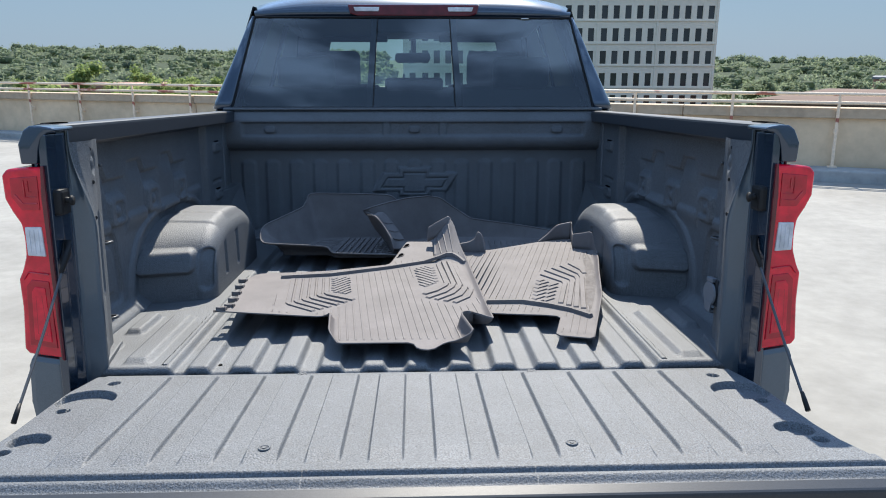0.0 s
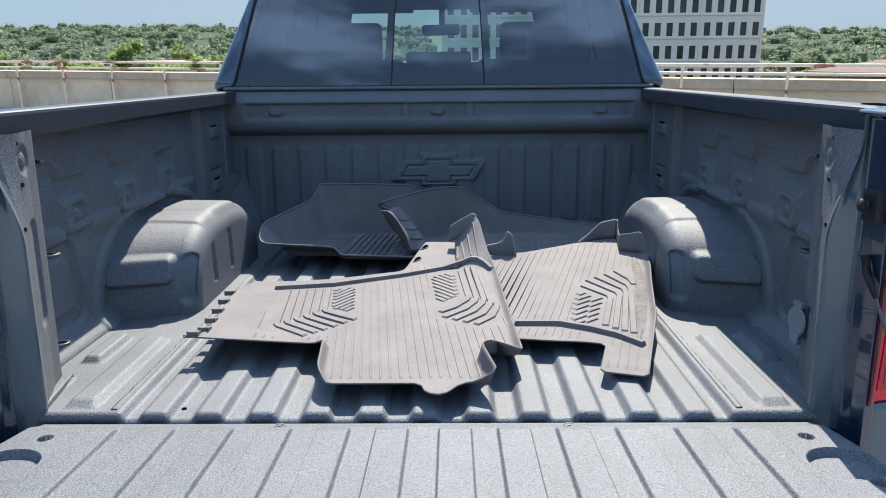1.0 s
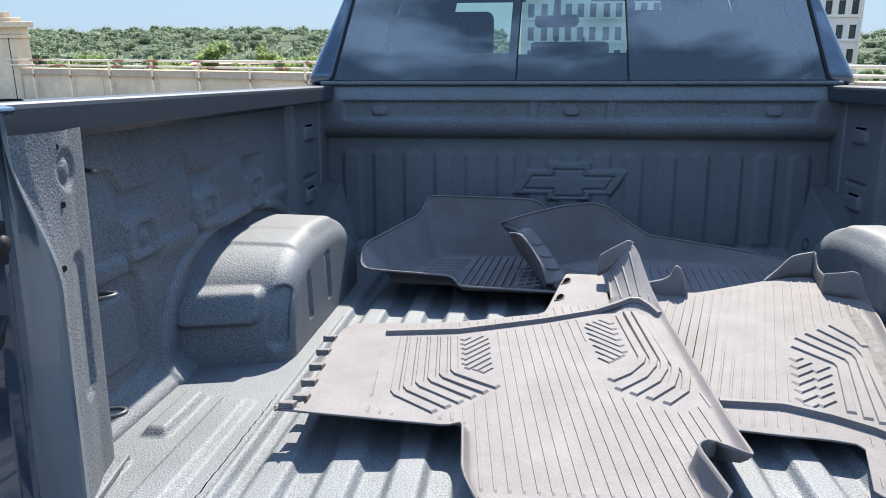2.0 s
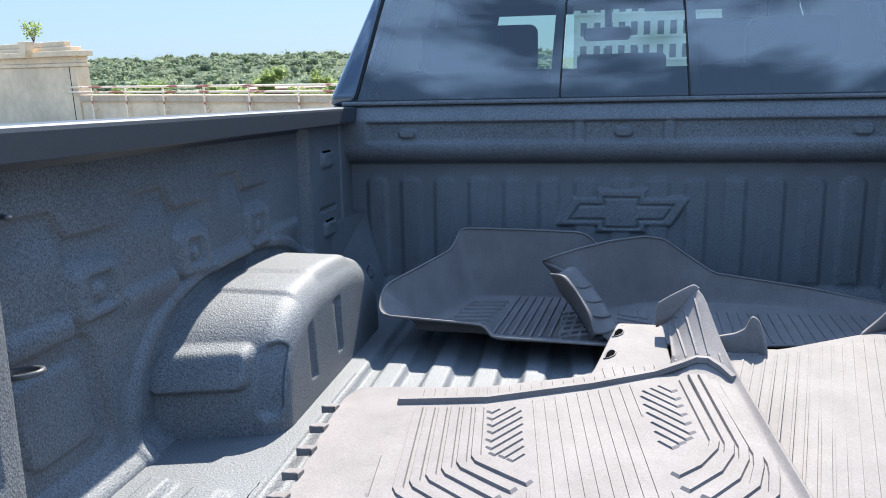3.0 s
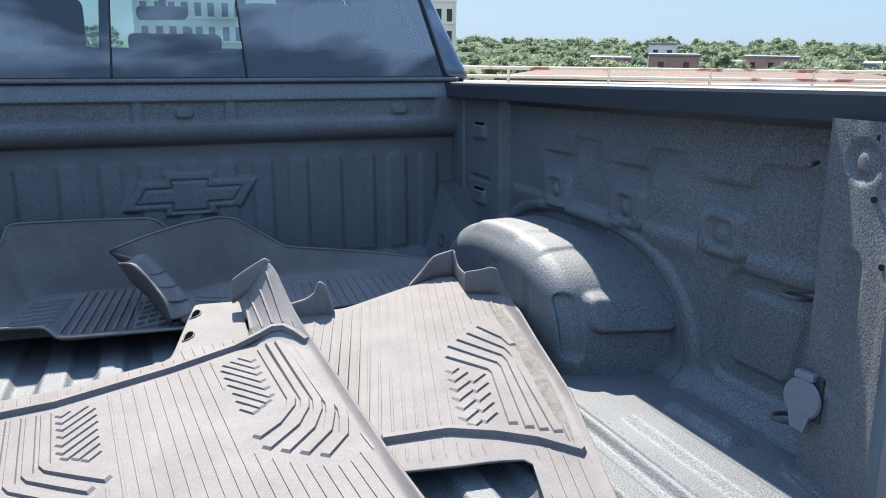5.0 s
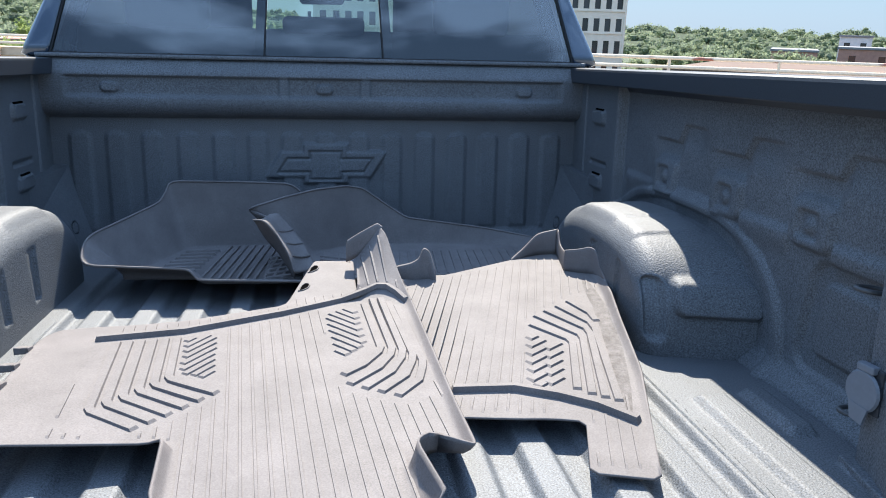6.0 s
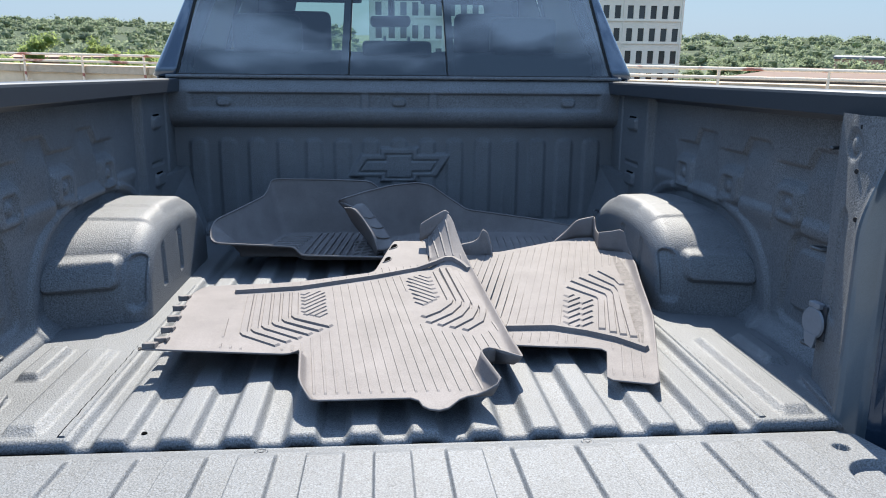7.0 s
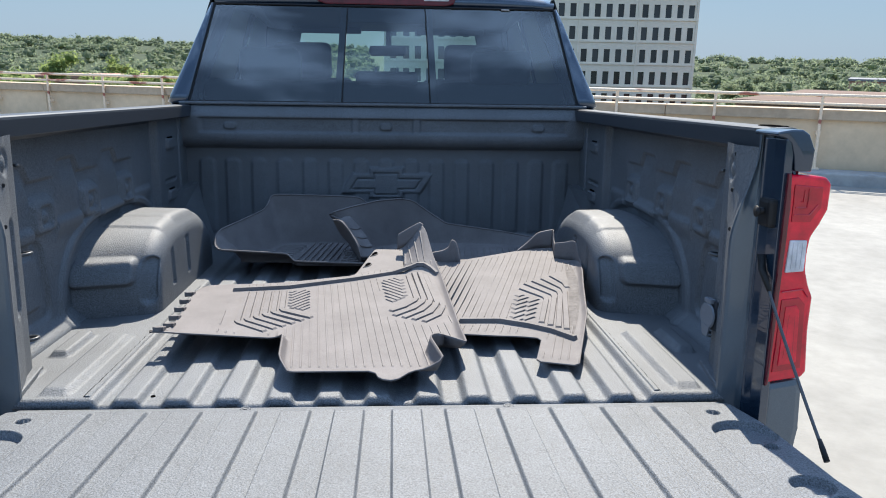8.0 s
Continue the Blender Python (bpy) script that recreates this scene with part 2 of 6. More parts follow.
def box(*a, bevel=0.0, segs=2):
    bm = bmesh.new()
    add_box(bm, *a, bevel=bevel, segs=segs)
    return bm


def add_prism(bm, poly, axis, a, b):
    """A polygon (u, v) extruded along axis from a to b. x: (y, z); y: (x, z); z: (x, y)."""
    def at(u, v, w):
        return {"x": (w, u, v), "y": (u, w, v), "z": (u, v, w)}[axis]
    lo = [bm.verts.new(at(u, v, a)) for u, v in poly]
    hi = [bm.verts.new(at(u, v, b)) for u, v in poly]
    n = len(poly)
    fs = [bm.faces.new(lo), bm.faces.new(hi)] + [bm.faces.new((lo[i], lo[(i + 1) % n], hi[(i + 1) % n], hi[i])) for i in range(n)]
    bmesh.ops.recalc_face_normals(bm, faces=fs)
    return fs


def prism(poly, axis, a, b, bevel=0.0, segs=2):
    bm = bmesh.new()
    add_prism(bm, poly, axis, a, b)
    if bevel:
        bmesh.ops.bevel(bm, geom=list(bm.edges), offset=bevel, segments=segs, profile=0.6, affect="EDGES", clamp_overlap=True)
    return bm


def add_tube(bm, pts, r, sides=8, closed=False):
    pts = [Vector(p) for p in pts]
    n = len(pts)
    rings = []
    for i, p in enumerate(pts):
        d = (pts[(i + 1) % n] - pts[i - 1]) if closed else (pts[min(i + 1, n - 1)] - pts[max(i - 1, 0)])
        d.normalize()
        up = Vector((0, 0, 1)) if abs(d.z) < 0.9 else Vector((1, 0, 0))
        u = d.cross(up).normalized()
        v = d.cross(u)
        rr = r[i] if isinstance(r, (list, tuple)) else r
        rings.append([bm.verts.new(p + (u * math.cos(2 * math.pi * k / sides) + v * math.sin(2 * math.pi * k / sides)) * rr) for k in range(sides)])
    fs = []
    for i in range(n if closed else n - 1):
        a, b = rings[i], rings[(i + 1) % n]
        fs += [bm.faces.new((a[k], a[(k + 1) % sides], b[(k + 1) % sides], b[k])) for k in range(sides)]
    if not closed:
        fs += [bm.faces.new(rings[0]), bm.faces.new(rings[-1])]
    bmesh.ops.recalc_face_normals(bm, faces=fs)


def tube(pts, r, sides=8, closed=False):
    bm = bmesh.new()
    add_tube(bm, pts, r, sides, closed)
    return bm


def add_disc(bm, centre, normal, r, depth, sides=16, squash=1.0):
    q = Vector(normal).to_track_quat("Z", "Y").to_matrix().to_4x4()
    bmesh.ops.create_cone(bm, cap_ends=True, segments=sides, radius1=r, radius2=r * 0.92, depth=depth, matrix=Matrix.Translation(centre) @ q @ Matrix.Diagonal((1, squash, 1, 1)))


def sheet(name, us, vs, f, material, parent, label="", thick=0.0, smooth=True):
    """A surface f(U, V) -> X, Y, Z over a grid, with thickness away from its face."""
    U, V = np.meshgrid(us, vs, indexing="ij")
    X, Y, Z = f(U, V)
    pts = np.stack([X, Y, Z], -1).reshape(-1, 3)
    nu, nv = len(us), len(vs)
    idx = np.arange(nu * nv).reshape(nu, nv)
    q = np.stack([idx[:-1, :-1], idx[1:, :-1], idx[1:, 1:], idx[:-1, 1:]], -1).reshape(-1, 4)
    ob = raw(name, pts.tolist(), q.tolist(), material, parent, label, smooth)
    if thick:
        s = ob.modifiers.new("thickness", "SOLIDIFY")
        s.thickness, s.offset = thick, -1
    return ob


def sstep(e0, e1, x):
    t = np.clip((x - e0) / (e1 - e0), 0, 1)
    return t * t * (3 - 2 * t)


def ramp(e0, e1, x):
    """A straight slope from 0 at e0 to 1 at e1."""
    return np.clip((x - e0) / (e1 - e0), 0, 1)


def pad(u, v, u0, u1, v0, v1, soft=0.012, r=0.02):
    """1 inside a rounded rectangle, falling to 0 over soft outside it."""
    dx = np.abs(u - (u0 + u1) / 2) - (abs(u1 - u0) / 2 - r)
    dy = np.abs(v - (v0 + v1) / 2) - (abs(v1 - v0) / 2 - r)
    d = np.sqrt(np.maximum(dx, 0) ** 2 + np.maximum(dy, 0) ** 2) + np.minimum(np.maximum(dx, dy), 0) - r
    return 1 - sstep(0, soft, d)


def stroke(u, v, pts, w, soft=0.006):
    """1 within w of a broken line."""
    best = np.full(u.shape, 1e9)
    for (ax, ay), (bx, by) in zip(pts[:-1], pts[1:]):
        t = np.clip(((u - ax) * (bx - ax) + (v - ay) * (by - ay)) / ((bx - ax) ** 2 + (by - ay) ** 2), 0, 1)
        best = np.minimum(best, np.hypot(u - ax - t * (bx - ax), v - ay - t * (by - ay)))
    return 1 - sstep(w, w + soft, best)


# ---- the roof deck and what lies round it ----
DECK = pose(-1.5, 12.0, 0, 0, 0, -23.85)      # along the parapet, outwards from it, up
EDGE = pose(-1.5, 12.0, 0, 0, -0.2, -23.85)   # the parapet climbs a little along its run

deck = finish("pavement", bpy.data.meshes.new("pavement"), CONCRETE, at=DECK)
bm = box(-45, 45, -60, 0.45, -0.4, 0)
bm.to_mesh(deck.data)
bm.free()
tagged(deck, "pale sunlit concrete roof deck of a car park", "pavement", kind="structure")

parapet = new("wall_parapet")
parapet.matrix_basis = EDGE
tagged(parapet, "cream concrete parapet with a stained brown coping", "parapet wall", kind="structure")
kerb = new("kerb")
kerb.matrix_basis = EDGE
tagged(kerb, "low grey concrete kerb at the parapet's foot", "kerb", kind="structure")
for name, dims, bev, material, owner in (("panel", (0.006, 2.994, 0.16, 0.36, -0.18, 0.807), 0.006, PARAPET, parapet), ("coping", (0.004, 2.996, 0.10, 0.42, 0.807, 0.95), 0.012, COPING, parapet), ("kerbstone", (0.008, 2.992, -0.32, 0.155, -0.18, 0.13), 0.02, KERBMAT, kerb)):
    me = bpy.data.meshes.new(name)
    bm = box(*dims, bevel=bev)
    bm.to_mesh(me)
    bm.free()
    me.materials.append(material)
    for k in range(-4, 15):
        ob = new(name, me)
        ob.parent = owner
        ob.location = (k * 3.0, 0, 0)

guard_rail = new("guard_rail")
guard_rail.matrix_basis = EDGE
tagged(guard_rail, "white steel guard rail with flaking rusty paint on the parapet", "guard rail")
for z in (1.143, 1.023):
    bm = bmesh.new()
    add_tube(bm, [(x, 0.06, z) for x in np.arange(-12.35, 43.2, 1.0)], 0.024, 10)
    part("rail", bm, RAILPAINT, guard_rail, smooth=True)
post_mesh = None
for k in range(-9, 30):
    if post_mesh is None:
        bm = bmesh.new()
        add_tube(bm, [(0, 0.06, 0.14), (0, 0.06, 0.7), (0, 0.06, 1.138)], 0.022, 8)
        add_box(bm, -0.06, 0.06, 0.0, 0.14, 0.13, 0.145, bevel=0.003)
        add_box(bm, -0.03, 0.03, 0.05, 0.165, 0.60, 0.66, bevel=0.004)
        post_mesh = part("post", bm, RAILPAINT, guard_rail)
        post_mesh.location = (k * 1.39 + 1.126, 0, 0)
    else:
        ob = post_mesh.copy()
        scene.collection.objects.link(ob)
        ob.location = (k * 1.39 + 1.126, 0, 0)

# taller end wall with a stepped cornice, where the parapet stops
end_wall = new("wall_end")
end_wall.matrix_basis = DECK
tagged(end_wall, "cream concrete end wall with a stepped cornice", "end wall", kind="structure")
for name, x1, y0, y1, z0, z1 in (("panel", -12.07, 0.16, 0.52, -0.2, 1.60), ("moulding", -12.04, 0.12, 0.56, 1.60, 1.69), ("panel", -12.07, 0.16, 0.52, 1.69, 1.85), ("cornice", -11.98, 0.05, 0.62, 1.85, 1.99), ("cap", -12.25, 0.20, 0.50, 1.99, 2.09), ("cap", -12.65, 0.30, 0.46, 2.09, 2.23)):
    part(name, box(-30.0, x1, y0, y1, z0, z1, bevel=0.02), PARAPET, end_wall)
part("joint", box(-12.36, -12.335, 0.154, 0.164, -0.2, 1.60), HOLE, end_wall, "dark open joint in the concrete")
part("rain_head", prism([(-14.10, 2.25), (-13.70, 2.25), (-13.75, 2.02), (-13.84, 1.86), (-13.94, 1.86), (-14.05, 2.02)], "y", -0.12, 0.10, bevel=0.015), PARAPET, end_wall, "stone rain spout")
weed = new("weed_plant")
weed.matrix_basis = DECK @ pose(-14.2, 0.38, 2.23)
tagged(weed, "pale green weed growing out of the wall's top", "plant")
rng = np.random.default_rng(8)
V, F = [], []
for k in range(7):
    a, tip = k * 0.9, Vector((0.30 * math.cos(k * 0.9), 0.15 * math.sin(k * 0.9), 0.45 + 0.05 * (k % 3)))
    part("stem", tube([(0, 0, 0), tip * 0.5 + Vector((0, 0, 0.05)), tip], [0.008, 0.006, 0.003], 5), BARK, weed)
    for j in range(34):
        p = tip * rng.uniform(0.35, 1.05) + Vector(rng.normal(size=3) * 0.045)
        d1, d2 = Vector(rng.normal(size=3)).normalized() * 0.085, Vector(rng.normal(size=3)).normalized() * 0.03
        base = len(V)
        V += [tuple(p), tuple(p + d1 * 0.5 + d2), tuple(p + d1), tuple(p + d1 * 0.5 - d2)]
        F.append((base, base + 1, base + 2, base + 3))
raw("leaves", V, F, LEAVESBRIGHT, weed)

ground = finish("ground", bpy.data.meshes.new("ground"), GROUNDMAT)
bm = bmesh.new()
bmesh.ops.create_circle(bm, cap_ends=True, segments=64, radius=4000, matrix=Matrix.Translation((0, 0, -11)))
bm.to_mesh(ground.data)
bm.free()
tagged(ground, "green and grey land far below the roof deck", "ground", kind="structure")

# office block: its front faces the camera's line
OFFICE = pose(0, -1.78, 0, 0, 0, -1.84) @ pose(0, 119.6, 0)
office = new("office_building")
office.matrix_basis = OFFICE
tagged(office, "pale concrete office block with rows of narrow dark windows", "office building")
PITCH, STOREY = 1.76, 3.29
cols = [41.92 - (i + 0.5) * PITCH - 0.18 * (i // 5) for i in range(26)]
rows = [-1.5 + STOREY * k for k in range(-2, 7)]
bm = bmesh.new()
z_lo, z_hi = -11.0, rows[-1] + 3.2
x_lo, x_hi = cols[-1] - 1.4, 42.15
add_box(bm, x_lo, x_hi, 0.45, 30, z_lo, z_hi)
zz = z_lo
for r in rows:
    add_box(bm, x_lo, x_hi, 0.0, 0.45, zz, r - 0.95)
    add_box(bm, x_lo, x_hi, -0.12, 0.0, r - 1.33, r - 1.12)
    zz = r + 0.95
    edges = [x_hi] + [v for c in cols for v in (c + 0.46, c - 0.46)] + [x_lo]
    for a, b in zip(edges[0::2], edges[1::2]):
        add_box(bm, b, a, 0.0, 0.45, r - 0.95, r + 0.95)
add_box(bm, x_lo, x_hi, 0.0, 0.45, zz, z_hi)
for i in range(0, 26, 5):
    xp = cols[i] + 0.5 * PITCH + (0.09 if i else 0.0)
    add_box(bm, xp - 0.12, xp + 0.12, -0.10, 0.0, z_lo, z_hi)
part("wall", bm, FACADE, office)
pane_mesh = bpy.data.meshes.new("window")
bm = box(-0.46, 0.46, 0.22, 0.26, -0.95, 0.95)
bm.to_mesh(pane_mesh)
bm.free()
pane_mesh.materials.append(DARKGLASS)
for r in rows:
    for c in cols:
        ob = new("window", pane_mesh)
        ob.parent = office
        ob.location = (c, 0, r)


def far_block(name, label, heading, dist, width, depth, top, wall_m, roof_m, turn=0.0, cat="building"):
    """A low building seen over the parapet, at a heading in degrees right of straight ahead."""
    e = new(name)
    h = radians(heading)
    e.matrix_basis = pose(math.sin(h) * dist, -1.0 + math.cos(h) * dist, -11, 0, 0, -heading + turn)
    tagged(e, label, cat)
    hgt = top + 11
    part("wall", box(-width / 2, width / 2, 0, depth, 0, hgt), wall_m, e)
    part("roof", box(-width / 2 - 0.3, width / 2 + 0.3, -0.3, depth + 0.3, hgt, hgt + 0.5, bevel=0.05), roof_m, e)
    wm = bpy.data.meshes.new("window")
    b2 = box(-0.7, 0.7, -0.08, 0.02, -0.8, 0.8)
    b2.to_mesh(wm)
    b2.free()
    wm.materials.append(DARKGLASS)
    n = max(2, int(width / 5))
    for z in np.arange(hgt - 2.2, 1.5, -3.4):
        for i in range(n):
            ob = new("window", wm)
            ob.parent = e
            ob.location = ((i + 0.5) / n * width - width / 2, 0, z)
    return e


far_block("brick_building", "low red brick building among trees", 32.5, 205, 10.1, 18, -2.9, BRICK, ROOFGREY)
far_block("brick_building", "red brick building with a flat grey roof", 36.8, 205, 12.1, 14, -1.9, BRICK, ROOFGREY)
far_block("plant_room", "pale metal plant room behind the brick building", 36.0, 232, 7.6, 8, 0.7, ROOFWHITE, ROOFGREY)
far_block("shop_building", "long low brick shop with a flat roof", 43.1, 260, 15.5, 15, -2.8, BRICK, ROOFGREY)
far_block("warehouse", "low pale warehouse with a white roof", 40.6, 240, 5.5, 14, -4.0, ROOFWHITE, ROOFWHITE)
far_block("storage_building", "grey low storage building", 51.0, 240, 20, 14, -3.6, ROOFGREY, ROOFWHITE)
far_block("town_house", "red-roofed house beyond the parapet", -20.5, 120, 15, 10, -2.6, BRICK, BRICK)


far_block("flat_roofed_hall", "wide low hall with a faded red flat roof", 39, 92, 48, 40, -3.3, BRICK, ROOFTAN)


# ---- woods ----
def crown(rng, centre, rx, rz, lobes, leaves, V, F, reach=(0.45, 0.85), core=(0.18, 0.33), leaf=0.036):
    """Adds one crown: lobes of foliage, each a small ragged core hung with leaf sprays."""
    ico_v, ico_f = ICO
    for _ in range(lobes):
        d = rng.normal(size=3)
        d /= np.linalg.norm(d)
        d[2] = abs(d[2]) * 1.1 - 0.25
        c = centre + d * np.array([rx, rx, rz]) * rng.uniform(*reach)
        s = rx * rng.uniform(*core)
        base = len(V)
        jit = rng.uniform(0.5, 0.85, size=(len(ico_v), 1))
        V.extend((c + ico_v * jit * s * np.array([1, 1, 0.8])).tolist())
        F.extend((np.asarray(ico_f) + base).tolist())
        n = max(6, int(leaves * 1.8) // lobes)
        q = rng.normal(size=(n, 3))
        q /= np.linalg.norm(q, axis=1)[:, None]
        p = c + q * s * rng.uniform(0.75, 1.25, size=(n, 1)) * np.array([1, 1, 0.85])
        a = rng.normal(size=(n, 3)) * rx * leaf
        b = rng.normal(size=(n, 3)) * rx * leaf
        base = len(V)
        V.extend(np.stack([p - a, p + b, p + a - b * 0.5], 1).reshape(-1, 3).tolist())
        F.extend((np.arange(3 * n).reshape(n, 3) + base).tolist())


b0 = bmesh.new()
bmesh.ops.create_icosphere(b0, subdivisions=1, radius=1)
b0.verts.ensure_lookup_table()
ICO = (np.array([v.co[:] for v in b0.verts]), [[v.index for v in f.verts] for f in b0.faces])
b0.free()


def woods(name, label, seed, n, headings, dists, tops, size, material, clumps=22, leaves=620):
    rng = np.random.default_rng(seed)
    V, F = [], []
    for _ in range(n):
        h = radians(rng.uniform(*headings))
        q = rng.uniform(0, 1)
        d = dists[0] + (dists[1] - dists[0]) * q
        top = tops[0] + (tops[1] - tops[0]) * q + rng.normal() * 1.3
        rx = rng.uniform(*size)
        rz = rx * rng.uniform(0.8, 1.15)
        c = np.array([math.sin(h) * d, math.cos(h) * d, top - rz])
        crown(rng, c, rx, rz, clumps, leaves, V, F)
        crown(rng, c - np.array([0, 0, rz * 1.2]), rx * 1.1, rz, clumps // 2, leaves // 3, V, F)
    ob = raw(name, V, F, material)
    return tagged(ob, label, "woods", kind="stuff")


def wooded_hill(label, seed, n, headings, dists, tops, size, swell):
    """A far slope covered with crowns; swell lifts its skyline round one heading."""
    rng = np.random.default_rng(seed)

    def lie(h, q):
        return tops[0] + (tops[1] - tops[0]) * q + swell[1] * q * math.exp(-((h - swell[0]) / swell[2]) ** 2) + 0.8 * q * math.sin(h * 0.9)

    V, F = [], []
    hs, qs = np.linspace(*headings, 60), np.linspace(-0.05, 1.0, 12)
    for h in hs:
        for q in qs:
            d = dists[0] + (dists[1] - dists[0]) * q
            V.append((math.sin(radians(h)) * d, math.cos(radians(h)) * d, lie(h, max(q, 0)) - size[0] * 0.95))
    k = len(qs)
    F = [(a * k + b, a * k + b + 1, (a + 1) * k + b + 1, (a + 1) * k + b) for a in range(len(hs) - 1) for b in range(k - 1)]
    # hillside sheet in the darkened green that stands for shade under the trees
    tagged(raw("ground", V, F, SHADED_UNDERGROWTH), "leafy undergrowth on the hillside, coloured dark as forest shade under the far woods", "ground", kind="structure")
    V, F = [], []
    for i in range(n):
        h, q = rng.uniform(*headings), (1.0 if i % 5 == 0 else rng.uniform(0, 1))
        d = dists[0] + (dists[1] - dists[0]) * q
        big = i % 11 == 0
        rx = rng.uniform(*size) * (1.35 if big else 1.0)
        rz = rx * rng.uniform(0.75, 1.0)
        c = np.array([math.sin(radians(h)) * d, math.cos(radians(h)) * d, lie(h, q) + rng.normal() * 1.0 + (1.6 if big else 0.0) - rz])
        crown(rng, c, rx, rz, 16, 200, V, F, (0.35, 0.78), (0.26, 0.46), 0.036)
    tagged(raw("woods", V, F, LEAVES), label, "woods", kind="stuff")


wooded_hill("dense green woods on a low hill", 3, 950, (-64, -2), (330, 800), (-6.5, 10.5), (7.0, 12.0), (-22, 3.0, 7.0))
wooded_hill("dense green woods along the skyline", 4, 720, (13, 76), (320, 700), (-7.0, 5.2), (6.5, 11.0), (62, 1.5, 10.0))
woods("woods", "bright green trees below the skyline", 5, 60, (-50, -8), (95, 135), (-1.6, -0.1), (2.6, 4.6), LEAVESBRIGHT, 14, 620)
woods("woods", "dense green woods on the skyline", 7, 120, (12, 72), (190, 290), (-7.0, -4.6), (2.6, 4.6), LEAVES, 14, 300)
woods("woods", "leafy street trees among low buildings", 6, 50, (16, 70), (150, 230), (-6.0, -2.0), (3, 6), LEAVES, 14, 600)


def tree(heading, dist, top, rx, seed, material):
    rng = np.random.default_rng(seed)
    h = radians(heading)
    e = new("tree")
    e.matrix_basis = pose(math.sin(h) * dist, math.cos(h) * dist, -11)
    tagged(e, "leafy green broadleaf tree", "tree", "street trees")
    H = top + 11
    bm = bmesh.new()
    add_tube(bm, [(0, 0, 0), (0.1, 0, H * 0.3), (0.0, 0.1, H * 0.55), (0.1, 0, H * 0.8)], [0.35, 0.28, 0.2, 0.08], 8)
    for k in range(6):
        a = k * 1.05 + seed
        add_tube(bm, [(0, 0, H * (0.35 + 0.05 * k)), (math.cos(a) * rx * 0.4, math.sin(a) * rx * 0.4, H * (0.5 + 0.05 * k)), (math.cos(a) * rx * 0.75, math.sin(a) * rx * 0.75, H * (0.58 + 0.05 * k))], [0.12, 0.08, 0.03], 6)
    part("trunk", bm, BARK, e)
    V, F = [], []
    crown(rng, np.array([0, 0, H - rx * 0.95]), rx, rx * 0.95, 26, 1500, V, F)
    raw("crown", V, F, material, e)
    return e


for hd, ds, tp, rx, sd in ((33.0, 150, -0.2, 5.0, 11), (47.5, 140, 0.6, 6.0, 12), (50.5, 150, 0.2, 5.5, 13), (30.0, 170, -1.0, 4.5, 14), (40.5, 190, 0.0, 5.0, 15),
                           (55, 160, 0.5, 6, 16), (24.5, 180, -1.5, 4.5, 17), (61, 150, 1.0, 6, 18)):
    tree(hd, ds, tp, rx, sd, LEAVES)
for hd, ds, tp, rx, sd in ((-27, 100, -1.4, 4.0, 21), (-13.5, 105, -1.6, 4.2, 22), (-34, 95, -1.8, 3.8, 23), (-18, 110, -1.2, 4.2, 24)):
    tree(hd, ds, tp, rx, sd, LEAVESBRIGHT)


# ---- the pickup truck ----
truck = new("pickup_truck")
truck.matrix_basis = TRUCK
tagged(truck, "dark blue pickup truck with a sprayed grey bed and open tailgate", "pickup truck")

WALLX = 0.895      # inner face of the bed sides


# bed floor
def floor_f(U, V):
    """U across, V forward."""
    z = np.zeros_like(U)
    k = np.abs(U)
    c = 0.1098 * np.round(k / 0.1098)
    rib = (1 - sstep(0.020, 0.037, np.abs(k - c))) * (c < 0.60)
    mouth = np.sqrt(np.clip(1 - np.clip((0.026 - V) / 0.016, 0, 1) ** 2, 0, 1))
    z += -0.016 + 0.016 * np.where(k > 0.605, sstep(0.605, 0.622, k), rib)
    # long and short raised pads beside the ribs
    z += 0.012 * ramp(0.670, 0.688, k) * (1 - ramp(0.735, 0.741, k)) * ramp(0.034, 0.060, V) * (1 - ramp(0.445, 0.460, V))
    z += 0.015 * ramp(0.772, 0.786, k) * (1 - ramp(0.818, 0.826, k)) * ramp(0.284, 0.300, V) * (1 - ramp(0.460, 0.472, V))
    z += 0.010 * pad(k, V, 0.80, 0.86, 0.0, 0.20, 0.010, 0.02)
    return U, V, z - (1 - mouth) * 0.020


